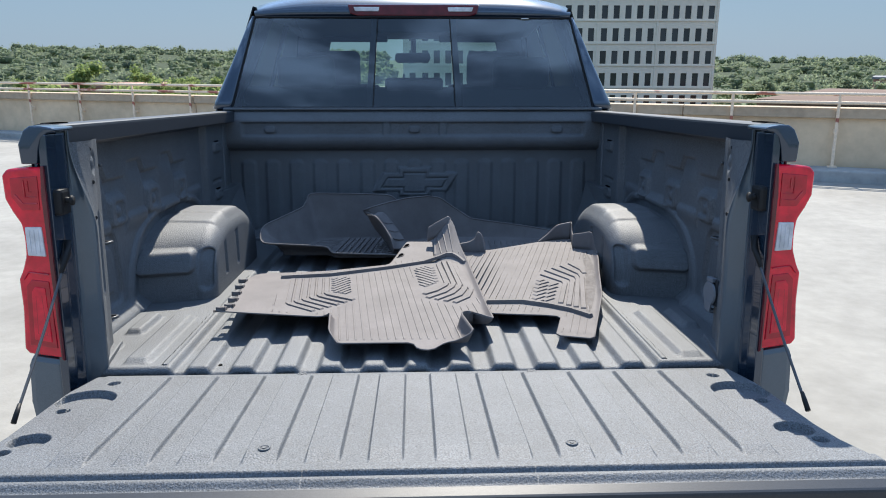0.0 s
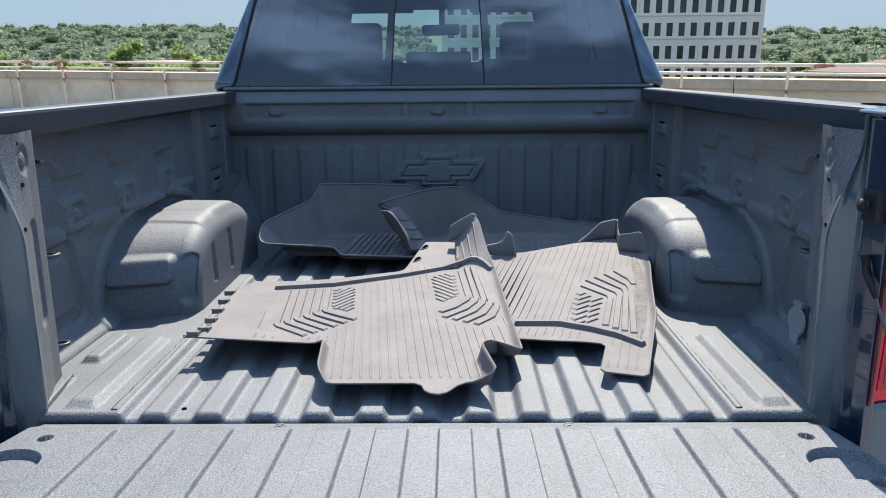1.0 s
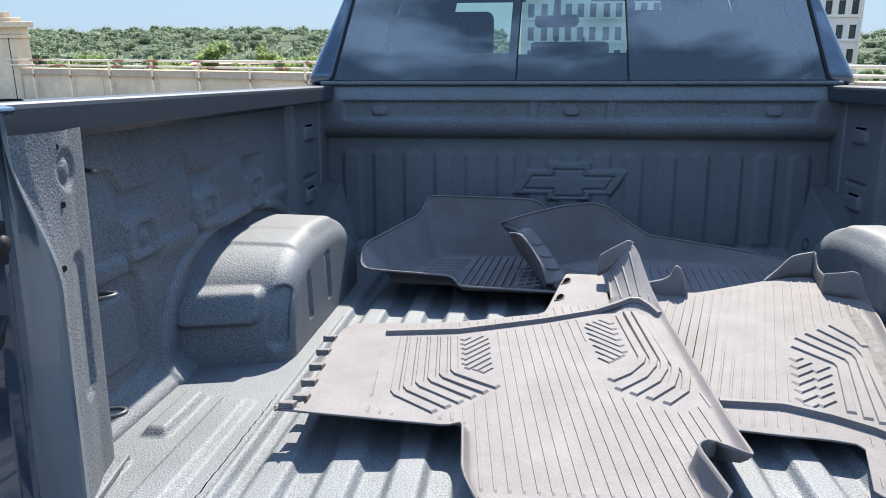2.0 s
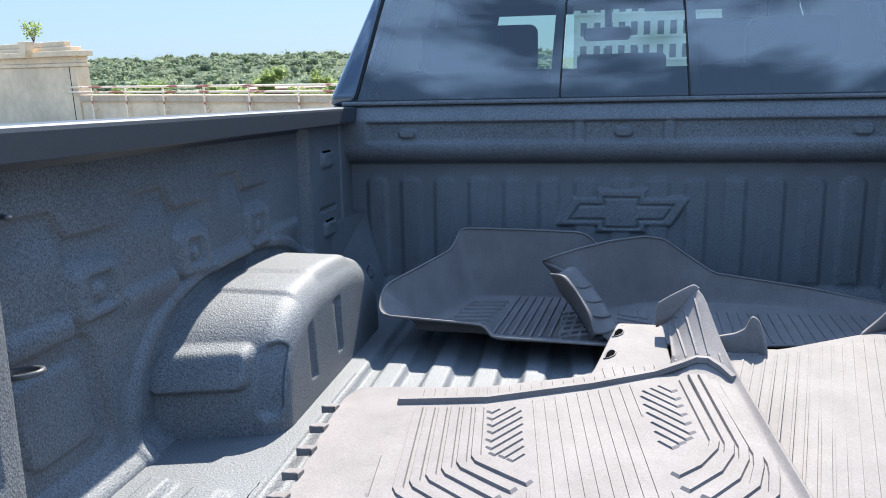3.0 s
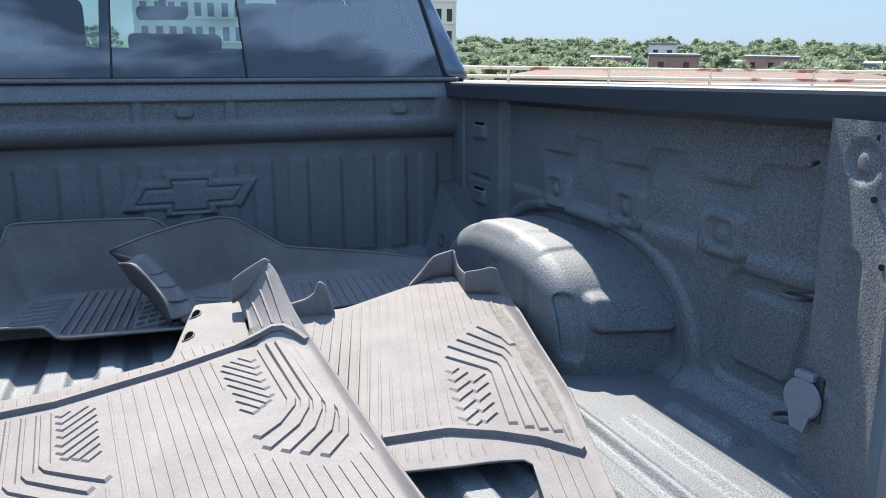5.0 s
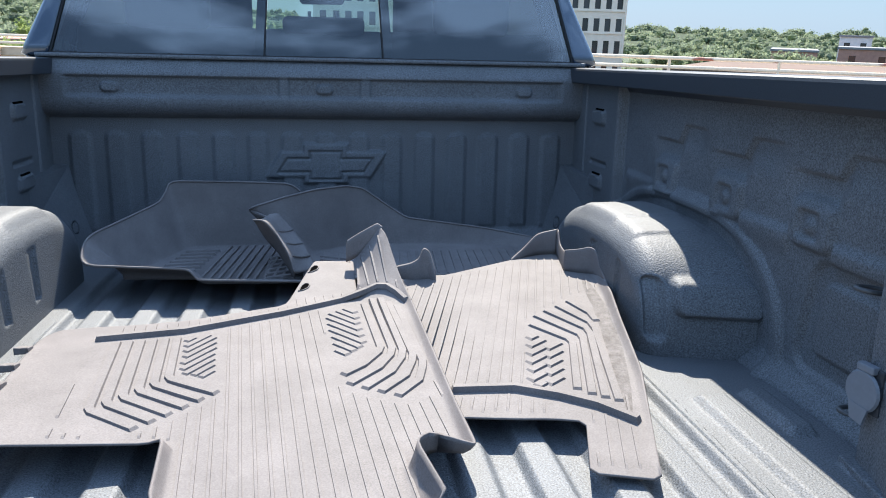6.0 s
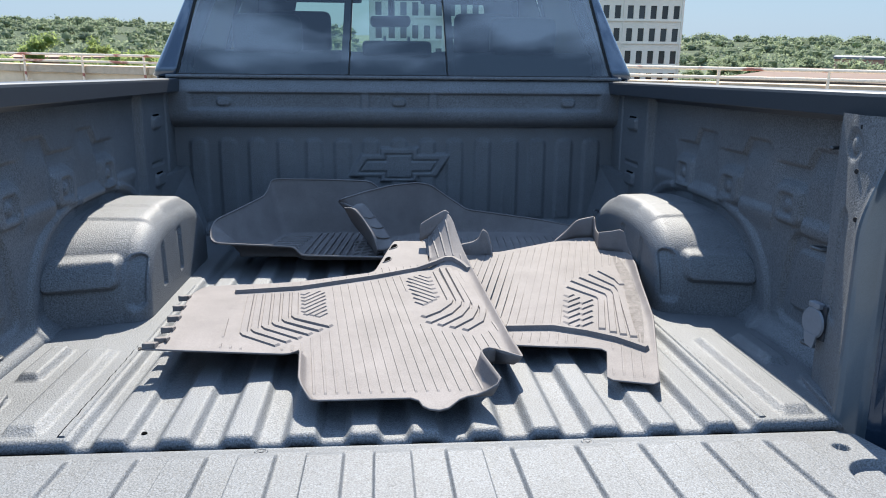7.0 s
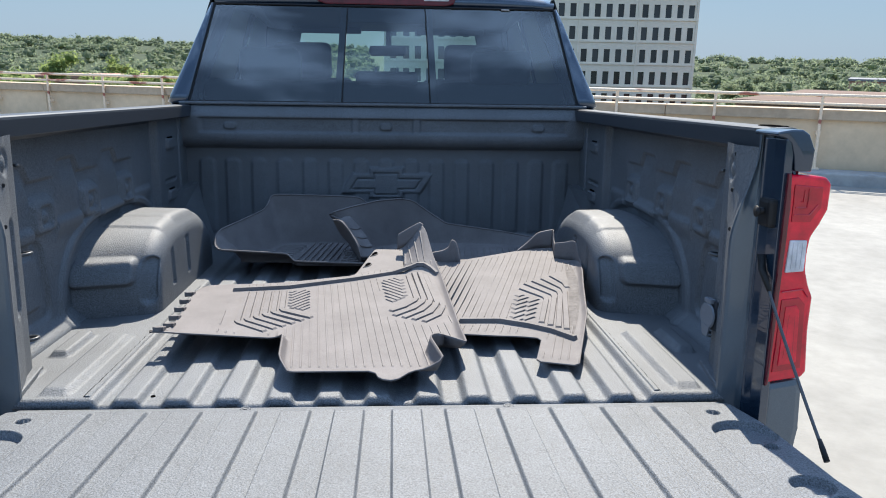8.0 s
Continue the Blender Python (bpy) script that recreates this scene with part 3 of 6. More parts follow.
sheet("bed_floor", np.arange(-0.90, 0.9001, 0.0042), np.concatenate([np.arange(0.010, 0.0265, 0.0018), np.arange(0.0275, 0.08, 0.005), np.arange(0.08, 0.52, 0.006), np.arange(0.52, 1.80, 0.02)]), floor_f, LINER, truck, "ribbed bed floor with sprayed grey liner", 0.012)
for sgn in (-1, 1):
    # overlapping sheet edge with its torn sealant line
    bm = bmesh.new()
    rng = random.Random(5)
    ys = np.arange(0.030, 1.02, 0.014)
    edge = [0.6385 + rng.uniform(-0.0012, 0.0012) for y in ys]
    left = [bm.verts.new((sgn * 0.6262, y, 0.0006)) for y in ys]
    hill = [bm.verts.new((sgn * 0.6290, y, 0.0030)) for y in ys]
    brow = [bm.verts.new((sgn * (e - 0.0015), y, 0.0032)) for e, y in zip(edge, ys)]
    foot = [bm.verts.new((sgn * e, y, -0.0010)) for e, y in zip(edge, ys)]
    for a, b in ((left, hill), (hill, brow), (brow, foot)):
        for k in range(len(ys) - 1):
            bm.faces.new((a[k], a[k + 1], b[k + 1], b[k]))
    bm.faces.new((left[0], hill[0], brow[0], foot[0]))
    bmesh.ops.recalc_face_normals(bm, faces=bm.faces[:])
    part("seam_edge", bm, LINER, truck, "overlapping sheet edge along the floor")
    part("seam_gap", tube([(sgn * (e + 0.0012), y, 0.0002) for e, y in zip(edge[:34], ys[:34])], [(0.0016 if sgn < 0 else 0.0010) * (1 - 0.5 * k / 33) for k in range(34)], 5), HOLE, truck, "dark torn sealant line")
part("bed_sill", box(-0.78, 0.78, -0.020, 0.022, -0.060, -0.042), HOLE, truck, "dark gap at the tailgate hinge")
for x, y in ((-0.505, 0.068), (0.46, 0.07)):
    bm = bmesh.new()
    add_disc(bm, (x, y, -0.0155), (0, 0, 1), 0.0055, 0.003, 14)
    part("drain_hole", bm, HOLE, truck)


# bed sides
def wall_relief(Y, Z):
    """How far the side panel stands in towards the bed."""
    d = np.zeros_like(Y)
    for y0 in (0.385, 0.70, 1.02):
        # stepped overhang: the panel falls back sharply under it and comes out again lower down
        edge = np.interp(Y, [y0 + 0.012, y0 + 0.042], [0.468, 0.424])
        under = edge - Z
        near = sstep(y0 - 0.13, y0 - 0.05, Y) * (1 - sstep(y0 + 0.13, y0 + 0.20, Y))
        d -= 0.014 * sstep(0.0, 0.007, under) * (1 - sstep(0.02, 0.085, under)) * near
        # square boss with a sloping head and a dished middle
        d += 0.017 * pad(Y, Z, y0 + 0.035, y0 + 0.150, 0.288, 0.372, 0.012, 0.018) * (1 - 0.6 * sstep(0.355, 0.395, Z))
        d -= 0.012 * pad(Y, Z, y0 + 0.066, y0 + 0.126, 0.302, 0.350, 0.006, 0.010)
        d += 0.009 * (1 - sstep(0.010, 0.017, np.hypot(Y - y0 - 0.097, Z - 0.324)))
    # ledge between the bosses: its upper side catches the light
    gaps = 1.0 - sum(pad(Y, Z, y0 + 0.030, y0 + 0.155, 0.20, 0.42, 0.012, 0.01) for y0 in (0.385, 0.70, 1.02))
    d += 0.014 * (1 - sstep(0.294, 0.312, Z)) * sstep(0.235, 0.290, Z) * np.clip(gaps, 0, 1) * sstep(0.24, 0.27, Y) * (1 - sstep(1.36, 1.40, Y))
    # pressed panel behind the wheel, its front edge leaning
    lean = Y - 0.16 * (0.16 - Z)
    d -= 0.014 * pad(lean, Z, 0.245, 0.47, 0.055, 0.262, 0.010, 0.03)
    d += 0.011 * pad(lean, Z, 0.29, 0.435, 0.095, 0.225, 0.010, 0.02)
    # flange of the wheel arch
    u = (Y - 0.985) / np.where(Y < 0.985, 0.445, 0.50)
    a = (np.abs(u) ** 2.6 + np.abs(Z / 0.282) ** 2.6) ** (1 / 2.6)
    d += 0.013 * (1 - sstep(0.0, 0.035, np.abs(a - 1.0) - 0.022))
    # stake pocket column at the front with two slots
    d += 0.034 * pad(Y, Z, 1.43, 1.70, -0.2, 0.9, 0.02, 0.01)
    for z in (0.471, 0.267):
        d += 0.014 * pad(Y, Z, 1.525, 1.615, z - 0.040, z - 0.010, 0.012, 0.006)
    d -= 0.012 * stroke(Y, Z, [(1.50, 0.301), (1.64, 0.301)], 0.003, 0.005)
    return d * 0.85


for sgn in (-1, 1):
    def side_f(U, V, s=sgn):
        x = WALLX - wall_relief(U, V)
        x = x - 0.035 * (1 - sstep(0.0, 0.06, V)) ** 2
        return s * x, U, V
    us = np.arange(0.0, 1.781, 0.0048)
    sheet("bed_side", us if sgn > 0 else us[::-1], np.arange(-0.005, 0.585, 0.0048), side_f, LINER, truck, "pressed inner bed side with sprayed liner")


for sgn in (-1, 1):
    for z in (0.471, 0.267):
        part("tie_slot", box(sgn * 0.8610, sgn * 0.8680, 1.535, 1.603, z - 0.003, z + 0.003, bevel=0.001), HOLE, truck, "dark slot in the front post")
        part("slot_lip", tube([(sgn * 0.864, 1.535, z - 0.007), (sgn * 0.856, 1.548, z - 0.008), (sgn * 0.856, 1.592, z - 0.008), (sgn * 0.864, 1.604, z - 0.007)], 0.0035, 6), LINER, truck, smooth=True)


# wheel housings
def housing(sgn):
    def f(U, V):
        # U along the arch from the rear foot to the front foot, V from the inner face out to the bed side
        a = U * math.pi
        ca, sa = np.cos(a), np.sin(a)
        n = 2.75
        ey = np.sign(ca) * np.abs(ca) ** (2 / n)
        ez = np.abs(sa) ** (2 / n)
        edge = 0.058
        k = np.where(V < 0.15, V / 0.15, 1.0)
        rr = np.clip((V - 0.15) / 0.20, 0, 1)
        out = np.clip((V - 0.35) / 0.65, 0, 1)
        inset = edge * (1 - np.sin(rr * math.pi / 2))
        x = np.where(V < 0.35, 0.666 + edge * (1 - np.cos(rr * math.pi / 2)), 0.666 + edge + out * (0.90 - 0.666 - edge))
        ry = (np.where(ca > 0, 0.325, 0.425) - inset) * k + 0.05 * out
        rz = (0.243 - inset) * k
        y = 0.985 - ey * ry
        z = ez * rz
        # two stepped pads on the crown
        on_top = sstep(0.24, 0.31, V) * (1 - sstep(0.86, 0.92, V)) * (ez > 0.5)
        z = z + 0.0055 * on_top * (sstep(0.826, 0.838, y) * (1 - sstep(1.30, 1.33, y)) + sstep(0.950, 0.962, y) * (1 - sstep(1.19, 1.20, y)))
        # block standing out of the rear face, upright slot at the rear corner
        rear = (ca > 0) & (V > 0.2)
        y = y - 0.024 * pad(x, z, 0.738, 0.895, 0.100, 0.158, 0.014, 0.012) * rear
        slot = pad(x, z, 0.682, 0.708, 0.040, 0.158, 0.010, 0.012) * (ca > 0)
        y = y + 0.020 * slot * (V > 0.15)
        # two shallow leaning recesses in the inner face, each sharp at its front
        face = V < 0.15
        for y0 in (0.862, 1.040):
            ly = y - y0 + 0.12 * (z - 0.06)
            rec = sstep(-0.036, -0.022, ly) * (1 - sstep(0.0, 0.004, ly)) * sstep(0.045, 0.058, z) * (1 - sstep(0.172, 0.182, z))
            x = x + 0.007 * rec * face
        return sgn * x, y, z
    us = np.linspace(0, 1, 190)
    vs = np.concatenate([np.linspace(0.0, 0.15, 46), np.linspace(0.16, 0.35, 18), np.linspace(0.36, 1.0, 50)])
    return sheet("wheel_housing", us if sgn < 0 else us[::-1], vs, f, LINER, truck, "rounded inner wheel housing with pebbled grey liner")


housing(-1)
housing(1)


# bulkhead at the front of the bed
def bulk_f(U, V):
    """U across, V up; returns the panel's face."""
    y = np.full_like(U, 1.80)
    # the upper box section stands out to the rear over a rounded lower edge
    y -= 0.060 * np.sqrt(np.clip(1 - (1 - np.clip((V - 0.418) / 0.052, 0, 1)) ** 2, 0, 1))
    band = sstep(0.478, 0.494, V) * (1 - sstep(0.543, 0.548, V)) * (1 - sstep(0.775, 0.795, np.abs(U)))
    y += 0.013 * band
    for xc in (-0.13, 0.13):
        y -= 0.008 * pad(U, V, xc - 0.012, xc + 0.012, 0.47, 0.56, 0.008, 0.005) * band
    for xc in (-0.66, 0.0, 0.66):
        y -= 0.010 * pad(U, V, xc - 0.024, xc + 0.024, 0.500, 0.526, 0.004, 0.012)
    y += 0.020 * sstep(0.548, 0.60, V)
    y += 0.015 * sstep(0.590, 0.606, V)
    # upright ribs with rounded heads
    c = 0.1105 * np.round(U / 0.1105)
    off = np.abs(U - c)
    head = 0.372 - 0.012 * np.clip(off / 0.034, 0, 1) ** 2
    rib = (1 - sstep(0.022, 0.040, off)) * sstep(0.03, 0.06, V) * (1 - sstep(-0.014, 0.008, V - head)) * (np.abs(U) < 0.82)
    y -= 0.03 * (1 - sstep(0.0, 0.05, V))
    # plain pressed badge: a cross of a leaning bar and an upright block, ringed by a groove
    lean = np.abs(U - (V - 0.263) * 0.65)
    shape = np.minimum(np.maximum(lean - 0.138, np.abs(V - 0.263) - 0.019), np.maximum(np.abs(U) - 0.049, np.abs(V - 0.2625) - 0.0435))
    halo = np.minimum(np.maximum(lean - 0.170, np.abs(V - 0.265) - 0.038), np.maximum(np.abs(U) - 0.067, np.abs(V - 0.268) - 0.060))
    y -= np.maximum(0.0085 * rib, 0.013 * (1 - sstep(0.0, 0.014, halo)))
    y += 0.008 * (1 - sstep(0.001, 0.005, np.abs(shape - 0.003)))
    return U, y, V


sheet("bulkhead", np.arange(-0.872, 0.8721, 0.0036), np.arange(-0.01, 0.6101, 0.0036), bulk_f, LINER, truck, "ribbed front bed panel with a pressed plain badge")
part("bulkhead_cap", box(-0.87, 0.87, 1.752, 1.85, 0.600, 0.612, bevel=0.005), LINER, truck, "liner-covered top of the front panel")
for sgn in (-1, 1):
    part("corner_panel", prism([(sgn * 0.86, 1.84), (sgn * 0.86, 1.70), (sgn * 0.905, 1.66), (sgn * 0.93, 1.84)], "z", 0, 0.596, bevel=0.008), LINER, truck)

# leaning gusset in each front corner
for sgn in (-1, 1):
    verts = [(sgn * x, y, z) for x, y, z in ((0.900, 1.430, -0.004), (0.748, 1.790, -0.004), (0.905, 1.800, -0.004), (0.893, 1.480, 0.228), (0.815, 1.805, 0.265), (0.905, 1.810, 0.265))]
    faces = [(0, 1, 4, 3), (3, 4, 5), (0, 3, 5, 2), (1, 2, 5, 4), (0, 2, 1)]
    raw("gusset", verts, faces, LINER, truck, "leaning corner gusset at the bed's front")
    part("floor_flange", box(sgn * 0.62, sgn * 0.75, 1.735, 1.80, -0.004, 0.012, bevel=0.004), LINER, truck)

# bed rails with their plastic caps
for sgn in (-1, 1):
    prof = [(sgn * x, z) for x, z in ((0.820, 0.548), (0.8203, 0.591), (0.8235, 0.5965), (0.875, 0.598), (0.898, 0.590), (0.908, 0.57), (0.908, 0.535), (0.895, 0.530), (0.88, 0.553))]
    part("bed_rail", prism(prof, "y", 0.0, 1.80, bevel=0.003, segs=1), TRIMBLACK, truck, "black plastic cap along the bed rail")
    bm = bmesh.new()
    add_box(bm, sgn * 0.848, sgn * 0.882, 0.03, 0.11, 0.590, 0.600, bevel=0.004)
    part("stake_pocket", bm, HOLE, truck, "dark stake pocket hole")

# outer bodywork
for sgn in (-1, 1):
    bm = bmesh.new()
    ys = np.linspace(-0.02, 1.80, 60)
    outer = []
    for y in ys:
        cut = -0.40
        if abs(y - 0.93) < 0.50:
            cut = max(cut, -0.47 + math.sqrt(0.25 - (y - 0.93) ** 2))
        prow = []
        for z in np.linspace(0.57, cut, 14):
            x = np.interp(-z, [-0.57, -0.52, -0.40, -0.25, -0.05, 0.10, 0.40], [0.915, 0.945, 0.985, 1.005, 1.010, 0.998, 0.985]) + (0.018 if abs(y - 0.93) < 0.52 and z < cut + 0.05 else 0)
            x = min(x, 0.872 + 0.138 * sstep(-0.02, 0.35, y))
            prow.append(bm.verts.new((sgn * x, y, z)))
        outer.append(prow)
    for i in range(len(ys) - 1):
        for j in range(13):
            bm.faces.new((outer[i][j], outer[i + 1][j], outer[i + 1][j + 1], outer[i][j + 1]))
    bmesh.ops.recalc_face_normals(bm, faces=bm.faces[:])
    q = part("bedside_panel", bm, PAINT, truck, smooth=True)
    so = q.modifiers.new("thickness", "SOLIDIFY")
    so.thickness, so.offset = 0.012, 0
    # body end above and below the tail lamp
    bm = prism([(sgn * 0.842, 0.513), (sgn * 0.838, 0.545), (sgn * 0.830, 0.570), (sgn * 0.815, 0.581), (sgn * 0.800, 0.584), (sgn * 0.800, 0.592), (sgn * 0.83, 0.597), (sgn * 0.852, 0.597), (sgn * 0.866, 0.587), (sgn * 0.880, 0.556), (sgn * 0.877, 0.513)], "y", -0.084, 0.02, bevel=0.007, segs=3)
    part("body_corner", bm, PAINT, truck, smooth=True)
    # lower end: truck paint whose sun reflection is put into the base colour
    part("rear_corner", prism([(sgn * 0.829, 0.055), (sgn * 0.905, 0.068), (sgn * 0.915, 0.04), (sgn * 0.918, -0.05), (sgn * 0.908, -0.13), (sgn * 0.88, -0.17), (sgn * 0.829, -0.17)], "y", -0.075, 0.05, bevel=0.018), PAINT_LIT, truck, "dark blue body corner, coloured paler as if sunlit")
    # jamb beside the tailgate opening: painted, running into the liner-covered post
    plan = [(0.818, -0.030), (0.8145, -0.026), (0.812, -0.010), (0.809, -0.001), (0.803, 0.003), (0.786, 0.0095), (0.775, 0.0140), (0.769, 0.019), (0.768, 0.026)]

    def jamb_f(U, V, s=sgn, plan=plan):
        tt = np.linspace(0, 1, len(plan))
        x = np.interp(U, tt, [p[0] for p in plan])
        y = np.interp(U, tt, [p[1] for p in plan])
        curl = sstep(0.34, 0.56, V)
        return s * (x + 0.036 * curl * sstep(0.2, 1.0, U)), y - 0.032 * curl * sstep(0.5, 1.0, U), V
    # paler copy of the truck paint: sky and gate bounce coloured in
    sheet("jamb", np.linspace(0, 1, 57)[::(1 if sgn > 0 else -1)], np.linspace(-0.03, 0.585, 40), jamb_f, PAINT_LIT, truck, "glossy dark blue jamb beside the tailgate opening, coloured paler as if lit")
    part("latch_recess", prism([(sgn * 0.838, -0.080), (sgn * 0.818, -0.084), (sgn * 0.815, -0.045), (sgn * 0.808, -0.028), (sgn * 0.804, -0.022), (sgn * 0.838, -0.015)], "z", -0.10, 0.578, bevel=0.002), PAINT, truck, "dark recess behind the tailgate latch")
    plan2 = [(0.768, 0.026), (0.771, 0.034), (0.776, 0.045), (0.790, 0.09), (0.806, 0.135), (0.815, 0.178), (0.818, 0.188), (0.826, 0.190), (0.90, 0.190)]

    def post_f(U, V, s=sgn, plan=plan2):
        tt = np.linspace(0, 1, len(plan))
        x = np.interp(U, tt, [p[0] for p in plan])
        y = np.interp(U, tt, [p[1] for p in plan])
        curl = sstep(0.34, 0.56, V) * (1 - sstep(0.12, 0.45, U))
        r = np.hypot(y - 0.115, V - 0.50)
        dish = 0.006 * (1 - sstep(0.022, 0.034, r)) - 0.005 * (1 - sstep(0.008, 0.02, r))
        groove = 0.006 * pad(y, V, 0.095, 0.135, 0.16, 0.37, 0.012, 0.015)
        return s * (x + 0.036 * curl + dish + groove), y - 0.032 * curl, V
    sheet("bed_post", np.linspace(0, 1, 90)[::(1 if sgn > 0 else -1)], np.linspace(-0.005, 0.556, 120), post_f, LINER, truck, "liner-covered rear post of the bed")
    for y, z in ((0.048, 0.372), (0.075, 0.455), (0.070, 0.535)):
        bm = bmesh.new()
        add_disc(bm, (sgn * (0.777 + (y - 0.045) * 0.33 + 0.012 * max(0, (z - 0.4) / 0.15)), y + 0.02 * max(0, (z - 0.4) / 0.15), z), (-sgn, -0.3, 0), 0.005, 0.003, 12)
        part("bolt_hole", bm, CLIP, truck)
    part("post_foot", prism([(sgn * 0.77, 0.02), (sgn * 0.775, 0.05), (sgn * 0.80, 0.205), (sgn * 0.88, 0.215), (sgn * 0.88, 0.02)], "z", -0.004, 0.011, bevel=0.004), LINER, truck)

# tail lamps
for sgn in (-1, 1):
    outline = [(0.829, 0.506), (0.865, 0.507), (0.912, 0.502), (0.924, 0.488), (0.922, 0.435), (0.908, 0.405), (0.892, 0.378), (0.888, 0.345), (0.889, 0.305), (0.900, 0.270), (0.910, 0.250), (0.908, 0.180), (0.914, 0.085), (0.905, 0.072), (0.826, 0.060), (0.825, 0.075), (0.830, 0.300), (0.835, 0.440)]
    lamp = new("tail_lamp")
    lamp.parent = truck
    lamp["label"] = "red tail lamp with a clear reversing lens"
    part("lens", prism([(sgn * x, z) for x, z in outline], "y", -0.083, 0.04, bevel=0.008, segs=3), REDLENS, lamp)
    part("reversing_lens", prism([(sgn * x, z) for x, z in ((0.842, 0.303), (0.882, 0.306), (0.883, 0.372), (0.846, 0.372))], "y", -0.0865, -0.078, bevel=0.003), CLEARLENS, lamp, "clear reversing lens")
    part("inner_band", prism([(sgn * x, z) for x, z in ((0.836, 0.085), (0.898, 0.095), (0.893, 0.235), (0.880, 0.250), (0.842, 0.245))], "y", -0.0855, -0.079, bevel=0.002), DEEPRED, lamp)
    part("light_bar", prism([(sgn * x, z) for x, z in ((0.846, 0.100), (0.886, 0.108), (0.882, 0.222), (0.874, 0.234), (0.851, 0.230))], "y", -0.0875, -0.081, bevel=0.002), REDLENS, lamp)
    part("upper_band", prism([(sgn * x, z) for x, z in ((0.845, 0.41), (0.885, 0.41), (0.905, 0.44), (0.905, 0.482), (0.845, 0.487))], "y", -0.0855, -0.079, bevel=0.002), DEEPRED, lamp)
    for pts in ([(0.848, 0.425), (0.880, 0.425), (0.897, 0.446)], [(0.850, 0.440), (0.874, 0.440), (0.876, 0.478)], [(0.860, 0.452), (0.866, 0.452), (0.867, 0.476)], [(0.840, 0.262), (0.884, 0.268), (0.896, 0.252)], [(0.856, 0.118), (0.876, 0.122), (0.873, 0.212), (0.860, 0.212), (0.856, 0.118)]):
        part("reflector_edge", tube([(sgn * x, -0.0862, z) for x, z in pts], 0.0016, 6), DEEPRED, lamp, "dark red line inside the lens")
    for k in range(3):
        part("lens_rib", tube([(sgn * (0.853 + 0.010 * k), -0.0868, 0.311), (sgn * (0.854 + 0.010 * k), -0.0868, 0.366)], 0.0014, 6), CLEARLENS, lamp)
    part("bezel", prism([(sgn * x, z) for x, z in ((0.822, 0.055), (0.829, 0.06), (0.838, 0.44), (0.834, 0.51), (0.827, 0.51))], "y", -0.09, 0.0, bevel=0.003), MAROON, lamp, "dark red inner side of the lamp")

# latch strikers and tailgate cables
for sgn in (-1, 1):
    st = new("latch_striker")
    st.parent = truck
    part("base", box(sgn * 0.800, sgn * 0.826, -0.075, -0.025, 0.395, 0.455, bevel=0.008), CLIP, st)
    bm = bmesh.new()
    add_tube(bm, [(sgn * 0.81, -0.05, 0.43), (sgn * 0.788, -0.055, 0.428)], 0.007, 10)
    add_disc(bm, (sgn * 0.785, -0.055, 0.428), (1, 0, 0), 0.012, 0.005, 14)
    part("pin", bm, CLIP, st, "dark steel striker pin", smooth=True)
    cb = new("tailgate_cable")
    cb.parent = truck
    cb["label"] = "thin steel cable holding the open tailgate"
    top, bot = Vector((sgn * 0.806, -0.06, 0.305)), Vector((sgn * 0.799, -0.375, 0.028))
    part("cable", tube([top.lerp(bot, k / 8) + Vector((0, 0, -0.008 * math.sin(math.pi * k / 8))) for k in range(9)], 0.0032, 8), CABLE, cb, smooth=True)
    part("upper_eye", tube([top + Vector((0, 0.01, 0.03)), top + Vector((0, 0.0, 0.0)), top.lerp(bot, 0.13)], [0.009, 0.008, 0.005], 10), CLIP, cb, smooth=True)
    part("lower_eye", tube([bot, bot.lerp(top, 0.06), bot.lerp(top, 0.10)], [0.0055, 0.005, 0.0038], 10), CLIP, cb, smooth=True)


# tailgate, lowered
def gate_z(y):
    return -0.003 - 0.055 * (y + 0.02)


def gate_half(V):
    return np.interp(-V, [0.0, 0.02, 0.15, 0.20, 0.42, 0.50, 0.56, 0.66], [0.765, 0.772, 0.797, 0.800, 0.800, 0.808, 0.826, 0.832])


def gate_f(U, V):
    """U across in metres, V along y; the ends follow the gate's flared outline."""
    a = np.abs(U)
    x = np.sign(U) * (np.minimum(a, 0.70) + np.maximum(a - 0.70, 0) / 0.10 * (gate_half(V) - 0.70))
    z = gate_z(V) - 0.009 * sstep(-0.050, -0.012, V)
    k = np.abs(x)
    c = 0.060 + 0.1115 * np.round((k - 0.060) / 0.1115)
    strip = (1 - ramp(0.0285, 0.0330, np.abs(k - c))) * (c < 0.65) * (c > 0) * sstep(-0.578, -0.515, V) * (1 - sstep(-0.085, -0.045, V))
    z = z + 0.010 * strip
    # shallow round recesses and small holes near the ends
    for cx, cy, r in ((0.730, -0.205, 0.062), (0.738, -0.440, 0.037)):
        z = z - 0.016 * (1 - sstep(r - 0.0025, r, np.hypot(k - cx, V - cy)))
    for cx, cy in ((0.712, -0.095), (0.748, -0.279), (0.760, -0.497)):
        z = z - 0.02 * (1 - sstep(0.0125, 0.0145, np.hypot(k - cx, (V - cy))))
    # bead along the free edge
    z = z + 0.006 * sstep(-0.572, -0.580, V) * (1 - sstep(0, 1, np.clip((-0.606 - V) / 0.008, 0, 1)))
    z = z - 0.006 * np.exp(-((V + 0.612) / 0.004) ** 2)
    z = z - 0.012 * sstep(0, 1, np.clip((-0.625 - V) / 0.02, 0, 1))
    # rounded outer edge
    z = z - 0.010 * sstep(0.788, 0.80, a)
    return x, V, z


